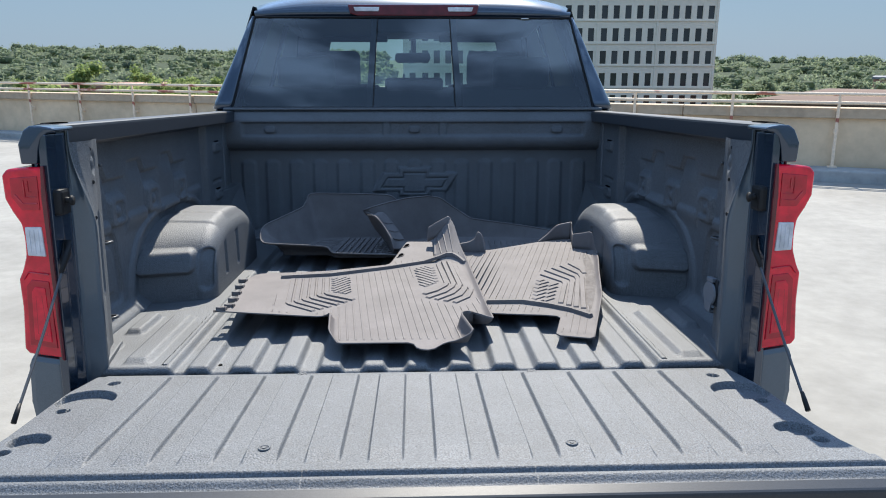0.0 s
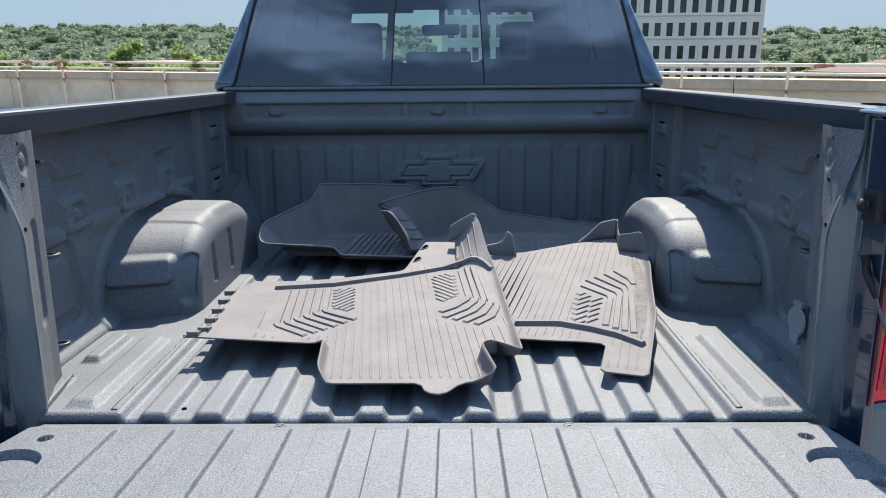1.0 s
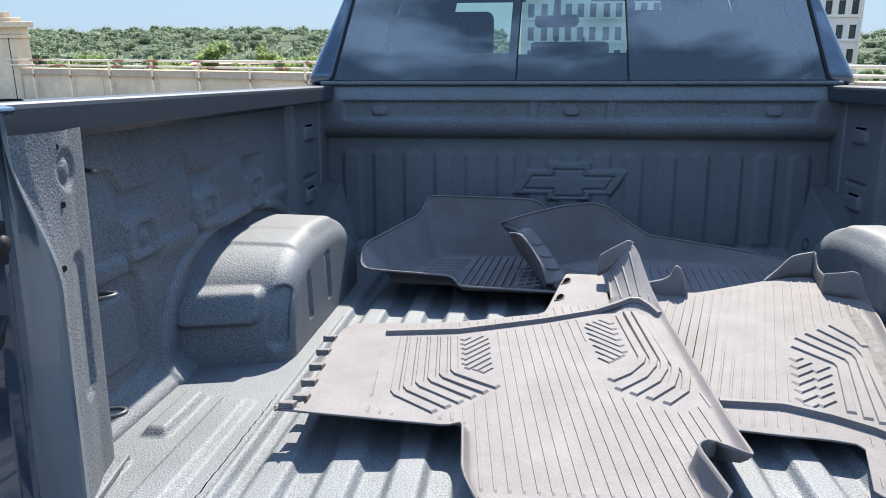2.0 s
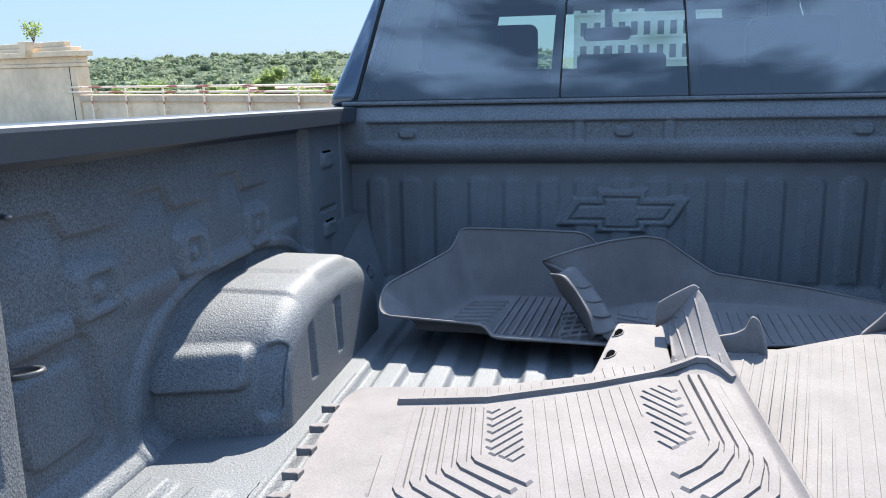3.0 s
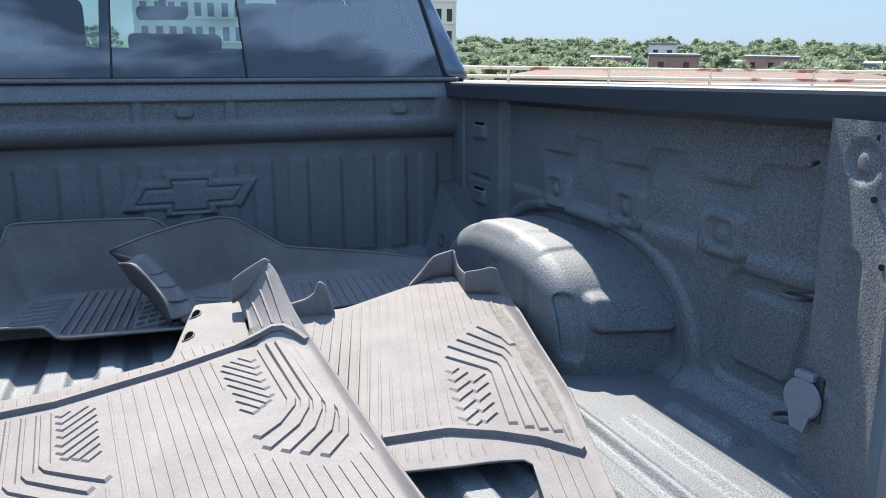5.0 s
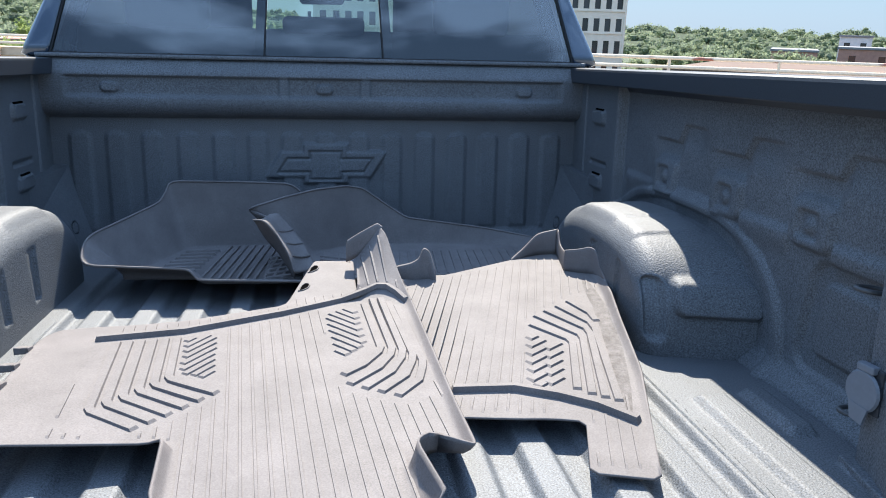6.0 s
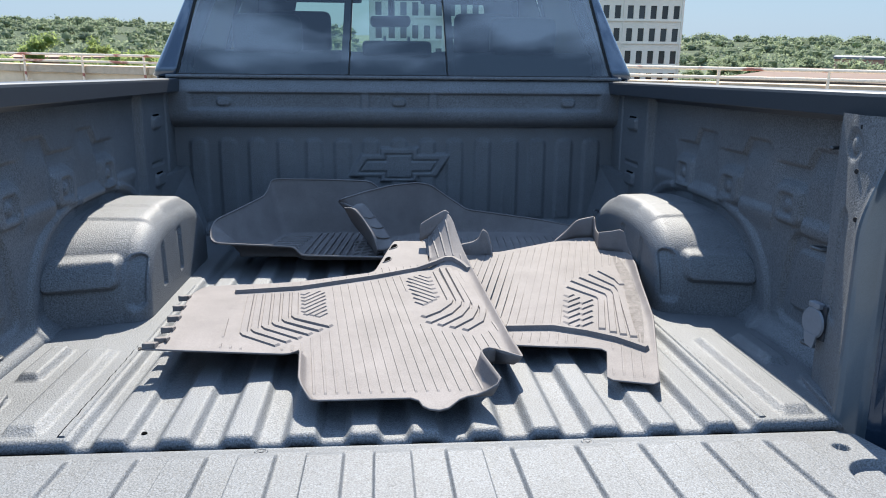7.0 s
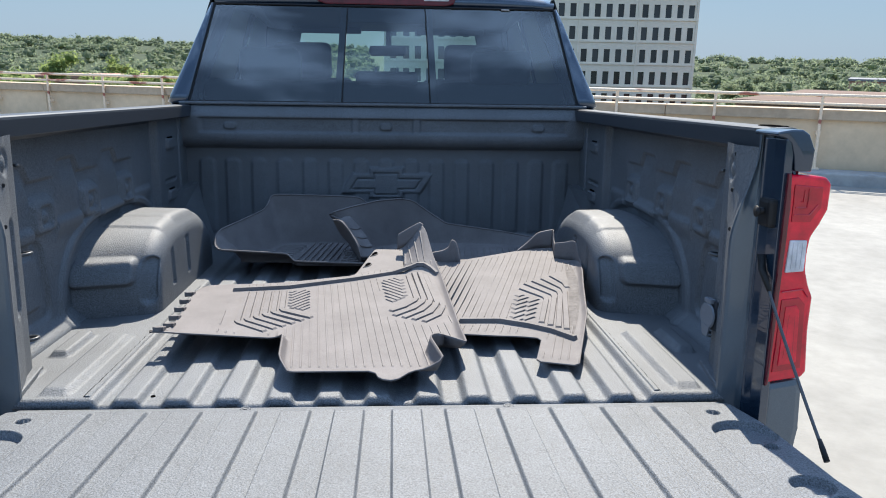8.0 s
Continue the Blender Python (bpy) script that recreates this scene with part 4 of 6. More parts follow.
tailgate = new("tailgate")
tailgate.parent = truck
tailgate["label"] = "open tailgate with ribbed sprayed inner face"
steps = {0.060 + 0.1115 * k + d for k in range(6) for d in (-0.0345, -0.0330, -0.0308, -0.0285, -0.0270, 0.0270, 0.0285, 0.0308, 0.0330, 0.0345)}
steps = sorted(u for u in steps | set(np.arange(0.008, 0.655, 0.008)) | set(np.arange(0.656, 0.7995, 0.0019)) | {0.8} if u > 0)
sheet("inner_face", np.array([-u for u in reversed(steps)] + [0.0] + steps), np.concatenate([np.arange(-0.645, -0.54, 0.0028), np.arange(-0.54, -0.49, 0.0034), np.arange(-0.49, -0.395, 0.0019), np.arange(-0.395, -0.295, 0.0028), np.arange(-0.295, -0.135, 0.0019), np.arange(-0.135, -0.0075, 0.003)]), gate_f, LINER, tailgate)
bm = bmesh.new()
loop = [(-0.018, 0.765), (-0.15, 0.795), (-0.42, 0.798), (-0.50, 0.806), (-0.56, 0.823), (-0.648, 0.830)]
poly = [(x, y) for y, x in loop] + [(-x, y) for y, x in reversed(loop)]
lo = [bm.verts.new((x, y, gate_z(y) - 0.075)) for x, y in poly]
hi = [bm.verts.new((x, y, gate_z(y) - 0.022)) for x, y in poly]
bm.faces.new(lo)
for i in range(len(poly)):
    bm.faces.new((lo[i], lo[(i + 1) % len(poly)], hi[(i + 1) % len(poly)], hi[i]))
bmesh.ops.recalc_face_normals(bm, faces=bm.faces[:])
part("outer_skin", bm, PAINT, tailgate, "dark blue painted outer skin")
part("top_edge", prism([(-0.640, gate_z(-0.64) - 0.010), (-0.668, gate_z(-0.66) - 0.020), (-0.668, gate_z(-0.66) - 0.078), (-0.640, gate_z(-0.64) - 0.075)], "x", -0.828, 0.828, bevel=0.005), TRIMBLACK, tailgate, "black plastic edge cap")
for x, y in ((-0.281, -0.04), (0.281, -0.04), (-0.281, -0.519), (0.281, -0.519)):
    z0 = float(gate_f(np.array([x]), np.array([y]))[2][0])
    bm = bmesh.new()
    add_tube(bm, [(x + 0.0095 * math.cos(a), y + 0.0095 * math.sin(a), z0 + 0.0006) for a in np.linspace(0, 2 * math.pi, 19)[:-1]], 0.0022, 6, closed=True)
    bolt = part("bolt", bm, LINER, tailgate, "small ringed bolt", smooth=True)
    bm = bmesh.new()
    add_disc(bm, (x, y, z0 + 0.0006), (0, 0, 1), 0.0085, 0.0016, 18)
    part("socket", bm, TRIMBLACK, bolt, "dark sunk socket")
    bm = bmesh.new()
    add_disc(bm, (x, y, z0 + 0.0016), (0, 0, 1), 0.0045, 0.002, 6)
    part("bolt_head", bm, LINER, bolt)

# tie-down loops on the posts
for sgn in (-1, 1):
    for y, z in ((0.262, 0.270), (0.258, 0.062)):
        bm = bmesh.new()
        pts = [(sgn * (0.855 - 0.030 * math.cos(a)), y - 0.012 + 0.020 * math.sin(a), z + 0.004 * math.cos(a)) for a in np.linspace(0, 2 * math.pi, 17)[:-1]]
        add_tube(bm, pts, 0.0042, 8, closed=True)
        part("tie_down_loop", bm, CABLE, truck, "small dark steel tie-down loop", smooth=True)
    part("pin", tube([(sgn * 0.87, 0.255, 0.483), (sgn * 0.835, 0.235, 0.483), (sgn * 0.829, 0.232, 0.483)], [0.004, 0.004, 0.005], 8), CABLE, truck, smooth=True)
    part("corner_ring", tube([(sgn * (0.777 + 0.012 * math.cos(a)), 1.690 + 0.006 * math.cos(a), 0.082 + 0.02 * math.sin(a)) for a in np.linspace(0, 2 * math.pi, 15)[:-1]], 0.003, 6, closed=True), LINER, truck, smooth=True)

# power outlet with its hanging cover
outlet = new("power_outlet")
outlet.parent = truck
outlet["label"] = "bed power outlet with a grey cover"
OUT = pose(0.812, 0.166, 0.137) @ pose(0, 0, 0, 0, 0, 6)        # local -x looks out of the post


def outlet_part(name, bm, material, label=""):
    bmesh.ops.transform(bm, matrix=OUT, verts=bm.verts[:])
    return part(name, bm, material, outlet, label)


outlet_part("plate", box(-0.010, 0.006, -0.024, 0.024, -0.034, 0.040, bevel=0.004), TRIMBLACK)
bm = bmesh.new()
add_disc(bm, (-0.008, 0, 0.004), (-1, 0, 0), 0.026, 0.010, 24)
outlet_part("socket", bm, TRIMBLACK)
bm = bmesh.new()
add_disc(bm, (-0.016, 0.006, 0.000), (-1, 0, 0), 0.033, 0.004, 24)
add_box(bm, -0.018, -0.004, -0.012, 0.022, 0.031, 0.043, bevel=0.003)
add_prism(bm, [(-0.012, -0.024), (0.026, -0.022), (0.020, -0.048), (-0.004, -0.052)], "x", -0.019, -0.015)
outlet_part("cover", bm, GREYPLASTIC, "grey plastic cover flap")

# ---- cab ----
WB, WT = (1.812, 0.612, 0.842), (1.955, 1.030, 0.745)     # rear window: y, z, half width at its foot and head


def rear_at(s, z_extra=0.0):
    return [WB[i] + (WT[i] - WB[i]) * s for i in range(3)]


def quad(name, pts, material, parent, label="", thick=0.006):
    bm = bmesh.new()
    vs = [bm.verts.new(p) for p in pts]
    f = bm.faces.new(vs)
    if not thick:
        f.normal_update()
        if f.normal.y > 0:
            f.normal_flip()
        return part(name, bm, material, parent, label)
    ex = bmesh.ops.extrude_face_region(bm, geom=[f])
    f.normal_update()
    n = f.normal.copy()
    for v in ex["geom"]:
        if isinstance(v, bmesh.types.BMVert):
            v.co -= n * thick
    bmesh.ops.recalc_face_normals(bm, faces=bm.faces[:])
    return part(name, bm, material, parent, label)


def rear_pt(x, s, off=0.0):
    """x as a share of the half width; off: out of the glass to the rear."""
    y, z, h = rear_at(s)
    return (x * h, y - off, z)


rear_window = new("rear_window")
rear_window.parent = truck
rear_window["label"] = "dark tinted rear window with a sliding middle pane"
SL = 0.228
for a, b in ((-0.998, -SL - 0.004), (-SL + 0.004, SL - 0.004), (SL + 0.004, 0.998)):
    p = quad("pane", [rear_pt(a, 0.0), rear_pt(b, 0.0), rear_pt(b, 1.0), rear_pt(a, 1.0)], REARGLASS, rear_window, "dark tinted glass", thick=0)
    p.visible_shadow = False
for a in (-SL, SL):
    quad("pane_joint", [rear_pt(a - 0.0028, 0.0, 0.003), rear_pt(a + 0.0028, 0.0, 0.003), rear_pt(a + 0.0028, 1.0, 0.003), rear_pt(a - 0.0028, 1.0, 0.003)], CLIP, rear_window, thick=0.008)
    quad("frit", [rear_pt(a, 0.0, -0.008), rear_pt(a * 1.17, 0.0, -0.008), rear_pt(a * 1.17, 1.0, -0.008), rear_pt(a, 1.0, -0.008)], CLIP, rear_window, thick=0.004)
quad("frit", [rear_pt(-SL, 0.83, -0.008), rear_pt(SL, 0.83, -0.008), rear_pt(SL, 1.0, -0.008), rear_pt(-SL, 1.0, -0.008)], CLIP, rear_window, thick=0.004)
for sgn in (-1, 1):
    for k in range(3):
        quad("frit", [rear_pt(sgn * (0.985 - 0.035 * k), 0.02, -0.006), rear_pt(sgn * (0.965 - 0.035 * k), 0.02, -0.006), rear_pt(sgn * (0.972 - 0.022 * k), 0.115 - 0.028 * k, -0.006), rear_pt(sgn * (0.985 - 0.022 * k), 0.115 - 0.028 * k, -0.006)], CLIP, rear_window, thick=0.002)
bm = bmesh.new()
for a, b in ((0, 1), (1, 2), (2, 3), (3, 0)):
    cs = [rear_pt(-1.0, 0.0, 0.004), rear_pt(1.0, 0.0, 0.004), rear_pt(1.0, 1.0, 0.004), rear_pt(-1.0, 1.0, 0.004)]
    add_tube(bm, [cs[a], cs[b]], 0.0045, 6)
part("seal", bm, CLIP, rear_window, "black rubber seal")

cab = new("cab")
cab.parent = truck
cab["label"] = "dark blue painted crew cab"


def hull(name, rings, material, parent, label="", close=True, smooth=True):
    """Joins rings of equal length into a skin."""
    V, F = [], []
    n = len(rings[0])
    for r in rings:
        V.extend([tuple(p) for p in r])
    for i in range(len(rings) - 1):
        for j in range(n - 1):
            F.append([i * n + j, i * n + j + 1, (i + 1) * n + j + 1, (i + 1) * n + j])
    ob = raw(name, V, F, material, parent, label, smooth)
    so = ob.modifiers.new("thickness", "SOLIDIFY")
    so.thickness, so.offset = 0.02, 0
    return ob


# rear pillars: from the window's edge round to the cab's side
for sgn in (-1, 1):
    rings = []
    for s in np.linspace(-0.02, 1.0, 14):
        y, z, h = rear_at(s)
        wide = np.interp(s, [0, 0.5, 0.9, 1.0], [0.934, 0.845, 0.776, 0.752])
        rings.append([(sgn * (h + 0.002 + (wide - h) * (a if a < 0.72 else 0.72 + 0.28 * math.sin((a - 0.72) / 0.28 * math.pi / 2))), y - 0.004 + 0.022 * a + 0.075 * max(0.0, (a - 0.72) / 0.28) ** 2, z) for a in np.linspace(0, 1, 16)])
    hull("pillar", rings if sgn > 0 else rings[::-1], PAINT, cab, "painted rear roof pillar")
# roof with its rear lip
rings = []
for y, z, h in ((1.964, 1.028, 0.742), (1.956, 1.056, 0.746), (1.962, 1.068, 0.748), (1.985, 1.090, 0.748), (2.02, 1.112, 0.748), (2.08, 1.134, 0.748), (2.3, 1.17, 0.75), (2.8, 1.19, 0.75), (3.3, 1.165, 0.74), (3.55, 1.11, 0.73)):
    rings.append([(x * h, y + 0.02 * (1 - x * x), z - 0.05 * abs(x) ** 5 * min(1.0, max(0.15, (z - 1.028) / 0.09))) for x in np.linspace(-1, 1, 33)])
hull("roof", rings, PAINT, cab, "painted cab roof")
# lower cab
for sgn in (-1, 1):
    prof = [(1.83, -0.42), (1.83, 0.555), (1.90, 0.56), (4.2, 0.54), (4.3, 0.45), (4.25, -0.42)]
    part("door_side", prism(prof, "x", sgn * 0.90, sgn * 1.0, bevel=0.02), PAINT, cab, "painted cab side with doors")
    for a, b in ((1.86, 2.92), (2.92, 4.2)):
        bm = bmesh.new()
        vs = [bm.verts.new(p) for p in ((sgn * 0.92, a, 0.54), (sgn * 0.92, b, 0.52), (sgn * 0.755, min(b, 3.58), 1.12), (sgn * 0.755, a + 0.13, 1.08))]
        f = bm.faces.new(vs)
        q = part("side_window", bm, PRIVACY, cab, "dark side window")
        q.modifiers.new("thickness", "SOLIDIFY").thickness = 0.006
    for lower, upper in (((0.90, 2.05, 0.56), (0.715, 2.12, 1.05)), ((0.92, 2.92, 0.56), (0.76, 2.95, 1.12)), ((0.93, 4.18, 0.56), (0.74, 3.50, 1.11))):
        part("door_pillar", tube([(sgn * lower[0], *lower[1:]), (sgn * upper[0], *upper[1:])], 0.03, 8), PAINT, cab, smooth=True)
part("rear_wall", box(-0.93, 0.93, 1.855, 1.90, -0.45, 0.605, bevel=0.01), PAINT, cab)
part("cab_floor", box(-0.9, 0.9, 1.9, 4.2, -0.42, -0.36), CLIP, cab)
part("headliner", prism([(1.99, 1.055), (2.3, 1.13), (2.9, 1.15), (3.4, 1.12), (3.5, 1.06), (3.5, 1.04), (2.9, 1.12), (2.3, 1.10), (2.0, 1.03)], "x", -0.72, 0.72), SEATMAT, cab, "grey headliner")
wsh = new("windshield")
wsh.parent = truck
q = quad("pane", [(-0.86, 4.15, 0.60), (0.86, 4.15, 0.60), (0.70, 3.53, 1.08), (-0.70, 3.53, 1.08)], CLEARGLASS, wsh, "clear windscreen glass", thick=0)
q.visible_shadow = False
for sgn in (-1, 1):
    quad("pillar_trim", [(sgn * 0.90, 4.14, 0.60), (sgn * 0.72, 4.14, 0.60), (sgn * 0.545, 3.515, 1.06), (sgn * 0.76, 3.515, 1.10)], SEATMAT, cab, "dark trim of the front roof pillar", thick=0.03)
    part("sun_visor", box(sgn * 0.17, sgn * 0.60, 3.40, 3.425, 1.015, 1.075, bevel=0.01), SEATMAT, cab, "folded dark sun visor")
part("dashboard", prism([(3.62, 0.30), (3.62, 0.50), (3.75, 0.60), (4.2, 0.58), (4.2, 0.30)], "x", -0.88, 0.88, bevel=0.03), SEATMAT, cab, "dark dashboard")

for sgn in (-1, 1):
    part("roof_rail", tube([(sgn * 0.735, 2.07, 1.045), (sgn * 0.745, 2.20, 1.075), (sgn * 0.745, 2.9, 1.11), (sgn * 0.735, 3.50, 1.08)], 0.035, 8), SEATMAT, cab, "dark trim under the roof's edge", smooth=True)
bm = box(0.510, 0.546, 1.944, 1.950, 1.0235, 1.0275, bevel=0.001)
part("label_bar", bm, ROOFWHITE, cab, "small white label under the roof lip")

# third brake lamp and cargo lamps
bl = new("brake_lamp")
bl.parent = truck
bl["label"] = "high red brake lamp between two clear cargo lamps"
part("housing", prism([(-0.30, 1.046), (-0.265, 1.036), (0.265, 1.036), (0.30, 1.046), (0.31, 1.088), (-0.31, 1.088)], "y", 1.946, 2.03, bevel=0.006), MAROON, bl, "dark red lens")
for sgn in (-1, 1):
    part("cargo_lens", prism([(sgn * 0.165, 1.056), (sgn * 0.275, 1.056), (sgn * 0.283, 1.076), (sgn * 0.16, 1.076)], "y", 1.940, 1.955, bevel=0.004), CLEARLENS, bl, "clear cargo lamp lens")


def seat(name, x, y, w, back_top, head_top, head_w, label):
    s = new(name)
    s.parent = truck
    s["label"] = label
    part("cushion", box(x - w / 2, x + w / 2, y + 0.10, y + 0.62, -0.02, 0.16, bevel=0.05, segs=3), SEATMAT, s, smooth=True)
    bm = prism([(y - 0.02, back_top), (y + 0.10, back_top - 0.01), (y + 0.22, 0.10), (y + 0.06, 0.10)], "x", x - w / 2, x + w / 2, bevel=0.04, segs=3)
    part("backrest", bm, SEATMAT, s, smooth=True)
    part("headrest", prism([(y - 0.05, head_top - 0.01), (y + 0.04, head_top), (y + 0.07, back_top - 0.02), (y - 0.03, back_top - 0.02)], "x", x - head_w / 2, x + head_w / 2, bevel=min(0.06, (head_top - back_top) * 0.4), segs=4), SEATMAT, s, smooth=True)
    for k in (-1, 1):
        part("headrest_post", tube([(x + k * 0.05, y + 0.02, back_top - 0.02), (x + k * 0.05, y + 0.02, back_top + 0.06)], 0.007, 6), STEEL, s)


seat("front_seat", -0.48, 2.92, 0.56, 0.74, 0.935, 0.32, "dark front seat with headrest")
seat("front_seat", 0.48, 2.92, 0.56, 0.74, 0.935, 0.32, "dark front seat with headrest")
seat("rear_seat", -0.53, 2.06, 0.62, 0.715, 0.86, 0.28, "dark rear seat with headrest")
seat("rear_seat", 0.53, 2.06, 0.62, 0.715, 0.86, 0.28, "dark rear seat with headrest")
seat("rear_seat", 0.0, 2.06, 0.46, 0.712, 0.756, 0.285, "dark middle rear seat with low headrest")
mirror = new("rear_view_mirror")
mirror.parent = truck
part("housing", prism([(-0.125, 0.905), (-0.118, 0.945), (0.105, 0.950), (0.115, 0.915), (0.10, 0.885), (-0.11, 0.882)], "y", 3.40, 3.43, bevel=0.012), CLIP, mirror)
part("stalk", tube([(0, 3.42, 0.92), (0, 3.50, 1.03), (0, 3.55, 1.05)], 0.018, 8), CLIP, mirror)

# front end, chassis and wheels
part("hood", prism([(4.1, 0.56), (4.3, 0.60), (5.3, 0.50), (5.55, 0.42), (5.6, -0.1), (5.55, -0.40), (4.1, -0.40)], "x", -0.97, 0.97, bevel=0.05, segs=3), PAINT, truck, "painted hood and front wings")
part("grille", box(-0.80, 0.80, 5.58, 5.63, -0.05, 0.35, bevel=0.02), CLIP, truck)
part("front_bumper", box(-0.99, 0.99, 5.50, 5.70, -0.42, -0.12, bevel=0.05), TRIMBLACK, truck)
part("rear_bumper", box(-0.98, 0.98, -0.20, 0.0, -0.34, -0.16, bevel=0.04), STEEL, truck, "chrome rear bumper")
part("chassis", box(-0.45, 0.45, 0.0, 5.4, -0.50, -0.34, bevel=0.02), CLIP, truck)
part("bed_underside", box(-0.89, 0.89, 0.0, 1.80, -0.10, -0.045), CLIP, truck)
for y in (0.93, 4.70):
    for sgn in (-1, 1):
        # each tyre reaches the deck although the truck stands nose-down
        zc = -0.9 / math.cos(radians(2.8)) + 0.41 + y * math.tan(radians(2.8))
        w = new("wheel")
        w.parent = truck
        bm = bmesh.new()
        ring = [(0.41, -0.10), (0.415, -0.06), (0.415, 0.06), (0.41, 0.10), (0.37, 0.13), (0.27, 0.13), (0.26, 0.0), (0.27, -0.13), (0.37, -0.13)]
        rows_ = []
        for k in range(40):
            a = 2 * math.pi * k / 40
            rows_.append([bm.verts.new((sgn * 0.86 + u, y + r * math.cos(a), zc + r * math.sin(a))) for r, u in ring])
        for k in range(40):
            for j in range(len(ring)):
                bm.faces.new((rows_[k][j], rows_[k][(j + 1) % len(ring)], rows_[(k + 1) % 40][(j + 1) % len(ring)], rows_[(k + 1) % 40][j]))
        bmesh.ops.recalc_face_normals(bm, faces=bm.faces[:])
        part("tyre", bm, TYRE, w, smooth=True)
        bm = bmesh.new()
        add_disc(bm, (sgn * 0.93, y, zc), (sgn, 0, 0), 0.08, 0.05, 20)
        for k in range(6):
            a = k * math.pi / 3
            add_tube(bm, [(sgn * 0.93, y, zc), (sgn * 0.95, y + 0.26 * math.cos(a), zc + 0.26 * math.sin(a))], [0.035, 0.028], 6)
        part("rim", bm, RIM, w)


# ---- floor mats lying in the bed ----
def round_off(pts, times=2, r=0.22, most=9.0):
    for _ in range(times):
        out = []
        n = len(pts)
        for i in range(n):
            p, q = pts[i], pts[(i + 1) % n]
            f = min(r, most / max(1e-6, math.dist(p[:2], q[:2])))
            out.append(tuple(a * (1 - f) + b * f for a, b in zip(p, q)))
            out.append(tuple(a * f + b * (1 - f) for a, b in zip(p, q)))
        pts = out
    return pts


def shrink(poly, d):
    """A closed outline drawn in by d."""
    area = sum(p[0] * q[1] - q[0] * p[1] for p, q in zip(poly, poly[1:] + poly[:1]))
    s = 1 if area > 0 else -1
    out = []
    for i, p in enumerate(poly):
        a, b = Vector(poly[i - 1]), Vector(poly[(i + 1) % len(poly)])
        t = (b - a).normalized()
        out.append((p[0] - t.y * s * d, p[1] + t.x * s * d))
    return out


def inside(x, y, poly):
    hit = False
    n = len(poly)
    for i in range(n):
        (ax, ay), (bx, by) = poly[i][:2], poly[(i + 1) % n][:2]
        if (ay > y) != (by > y) and x < (bx - ax) * (y - ay) / (by - ay) + ax:
            hit = not hit
    return hit


def strip(bm, pts, base, w, h, fade=False):
    """A low raised bar along a line on the mat, mitred at its bends; with fade its ends run out flat."""
    P = [Vector(p) for p in pts]
    n = len(P)
    rings = []
    for i, p in enumerate(P):
        d0 = (P[i] - P[i - 1]).normalized() if i else (P[1] - P[0]).normalized()
        d1 = (P[i + 1] - P[i]).normalized() if i < n - 1 else d0
        t = (d0 + d1).normalized()
        k = min(1.6, 1 / max(0.4, t.dot(d1)))
        o = Vector((-t.y, t.x)) * w / 2 * k
        end = t * ((-0.15 if i == 0 else 0.15 if i == n - 1 else 0.0) * w)
        ring = []
        top = 0.0002 if fade and i in (0, n - 1) else h
        for s, up in ((1, -0.001), (0.78, top), (-0.78, top), (-1, -0.001)):
            q = p + o * s + (end if up < 0 else -end)
            ring.append(bm.verts.new((q.x, q.y, base(p.x, p.y) + up)))
        rings.append(ring)
    for a, b in zip(rings[:-1], rings[1:]):
        for i in range(3):
            bm.faces.new((a[i], a[i + 1], b[i + 1], b[i]))
    bm.faces.new(rings[0])
    bm.faces.new(rings[-1])
    bmesh.ops.recalc_face_normals(bm, faces=bm.faces[:])


def hatch(ob, quad, way, pitch, base, w, h):
    """Slanting bars that fill a four-sided field."""
    d = Vector(way).normalized()
    n = Vector((-d.y, d.x))
    mid = sum((Vector(p) for p in quad), Vector((0, 0))) / 4
    for k in range(-12, 13):
        run = [p for p in (mid + n * (k * pitch) + d * s for s in np.arange(-0.2, 0.2, 0.004)) if inside(p.x, p.y, quad)]
        if len(run) > 6:
            bar(ob, "tread_bar", [tuple(run[0]), tuple(run[-1])], base, w, h)


def bar(ob, name, pts, base, w, h, fade=False):
    bm = bmesh.new()
    strip(bm, pts, base, w, h, fade)
    return part(name, bm, RUBBER, ob)


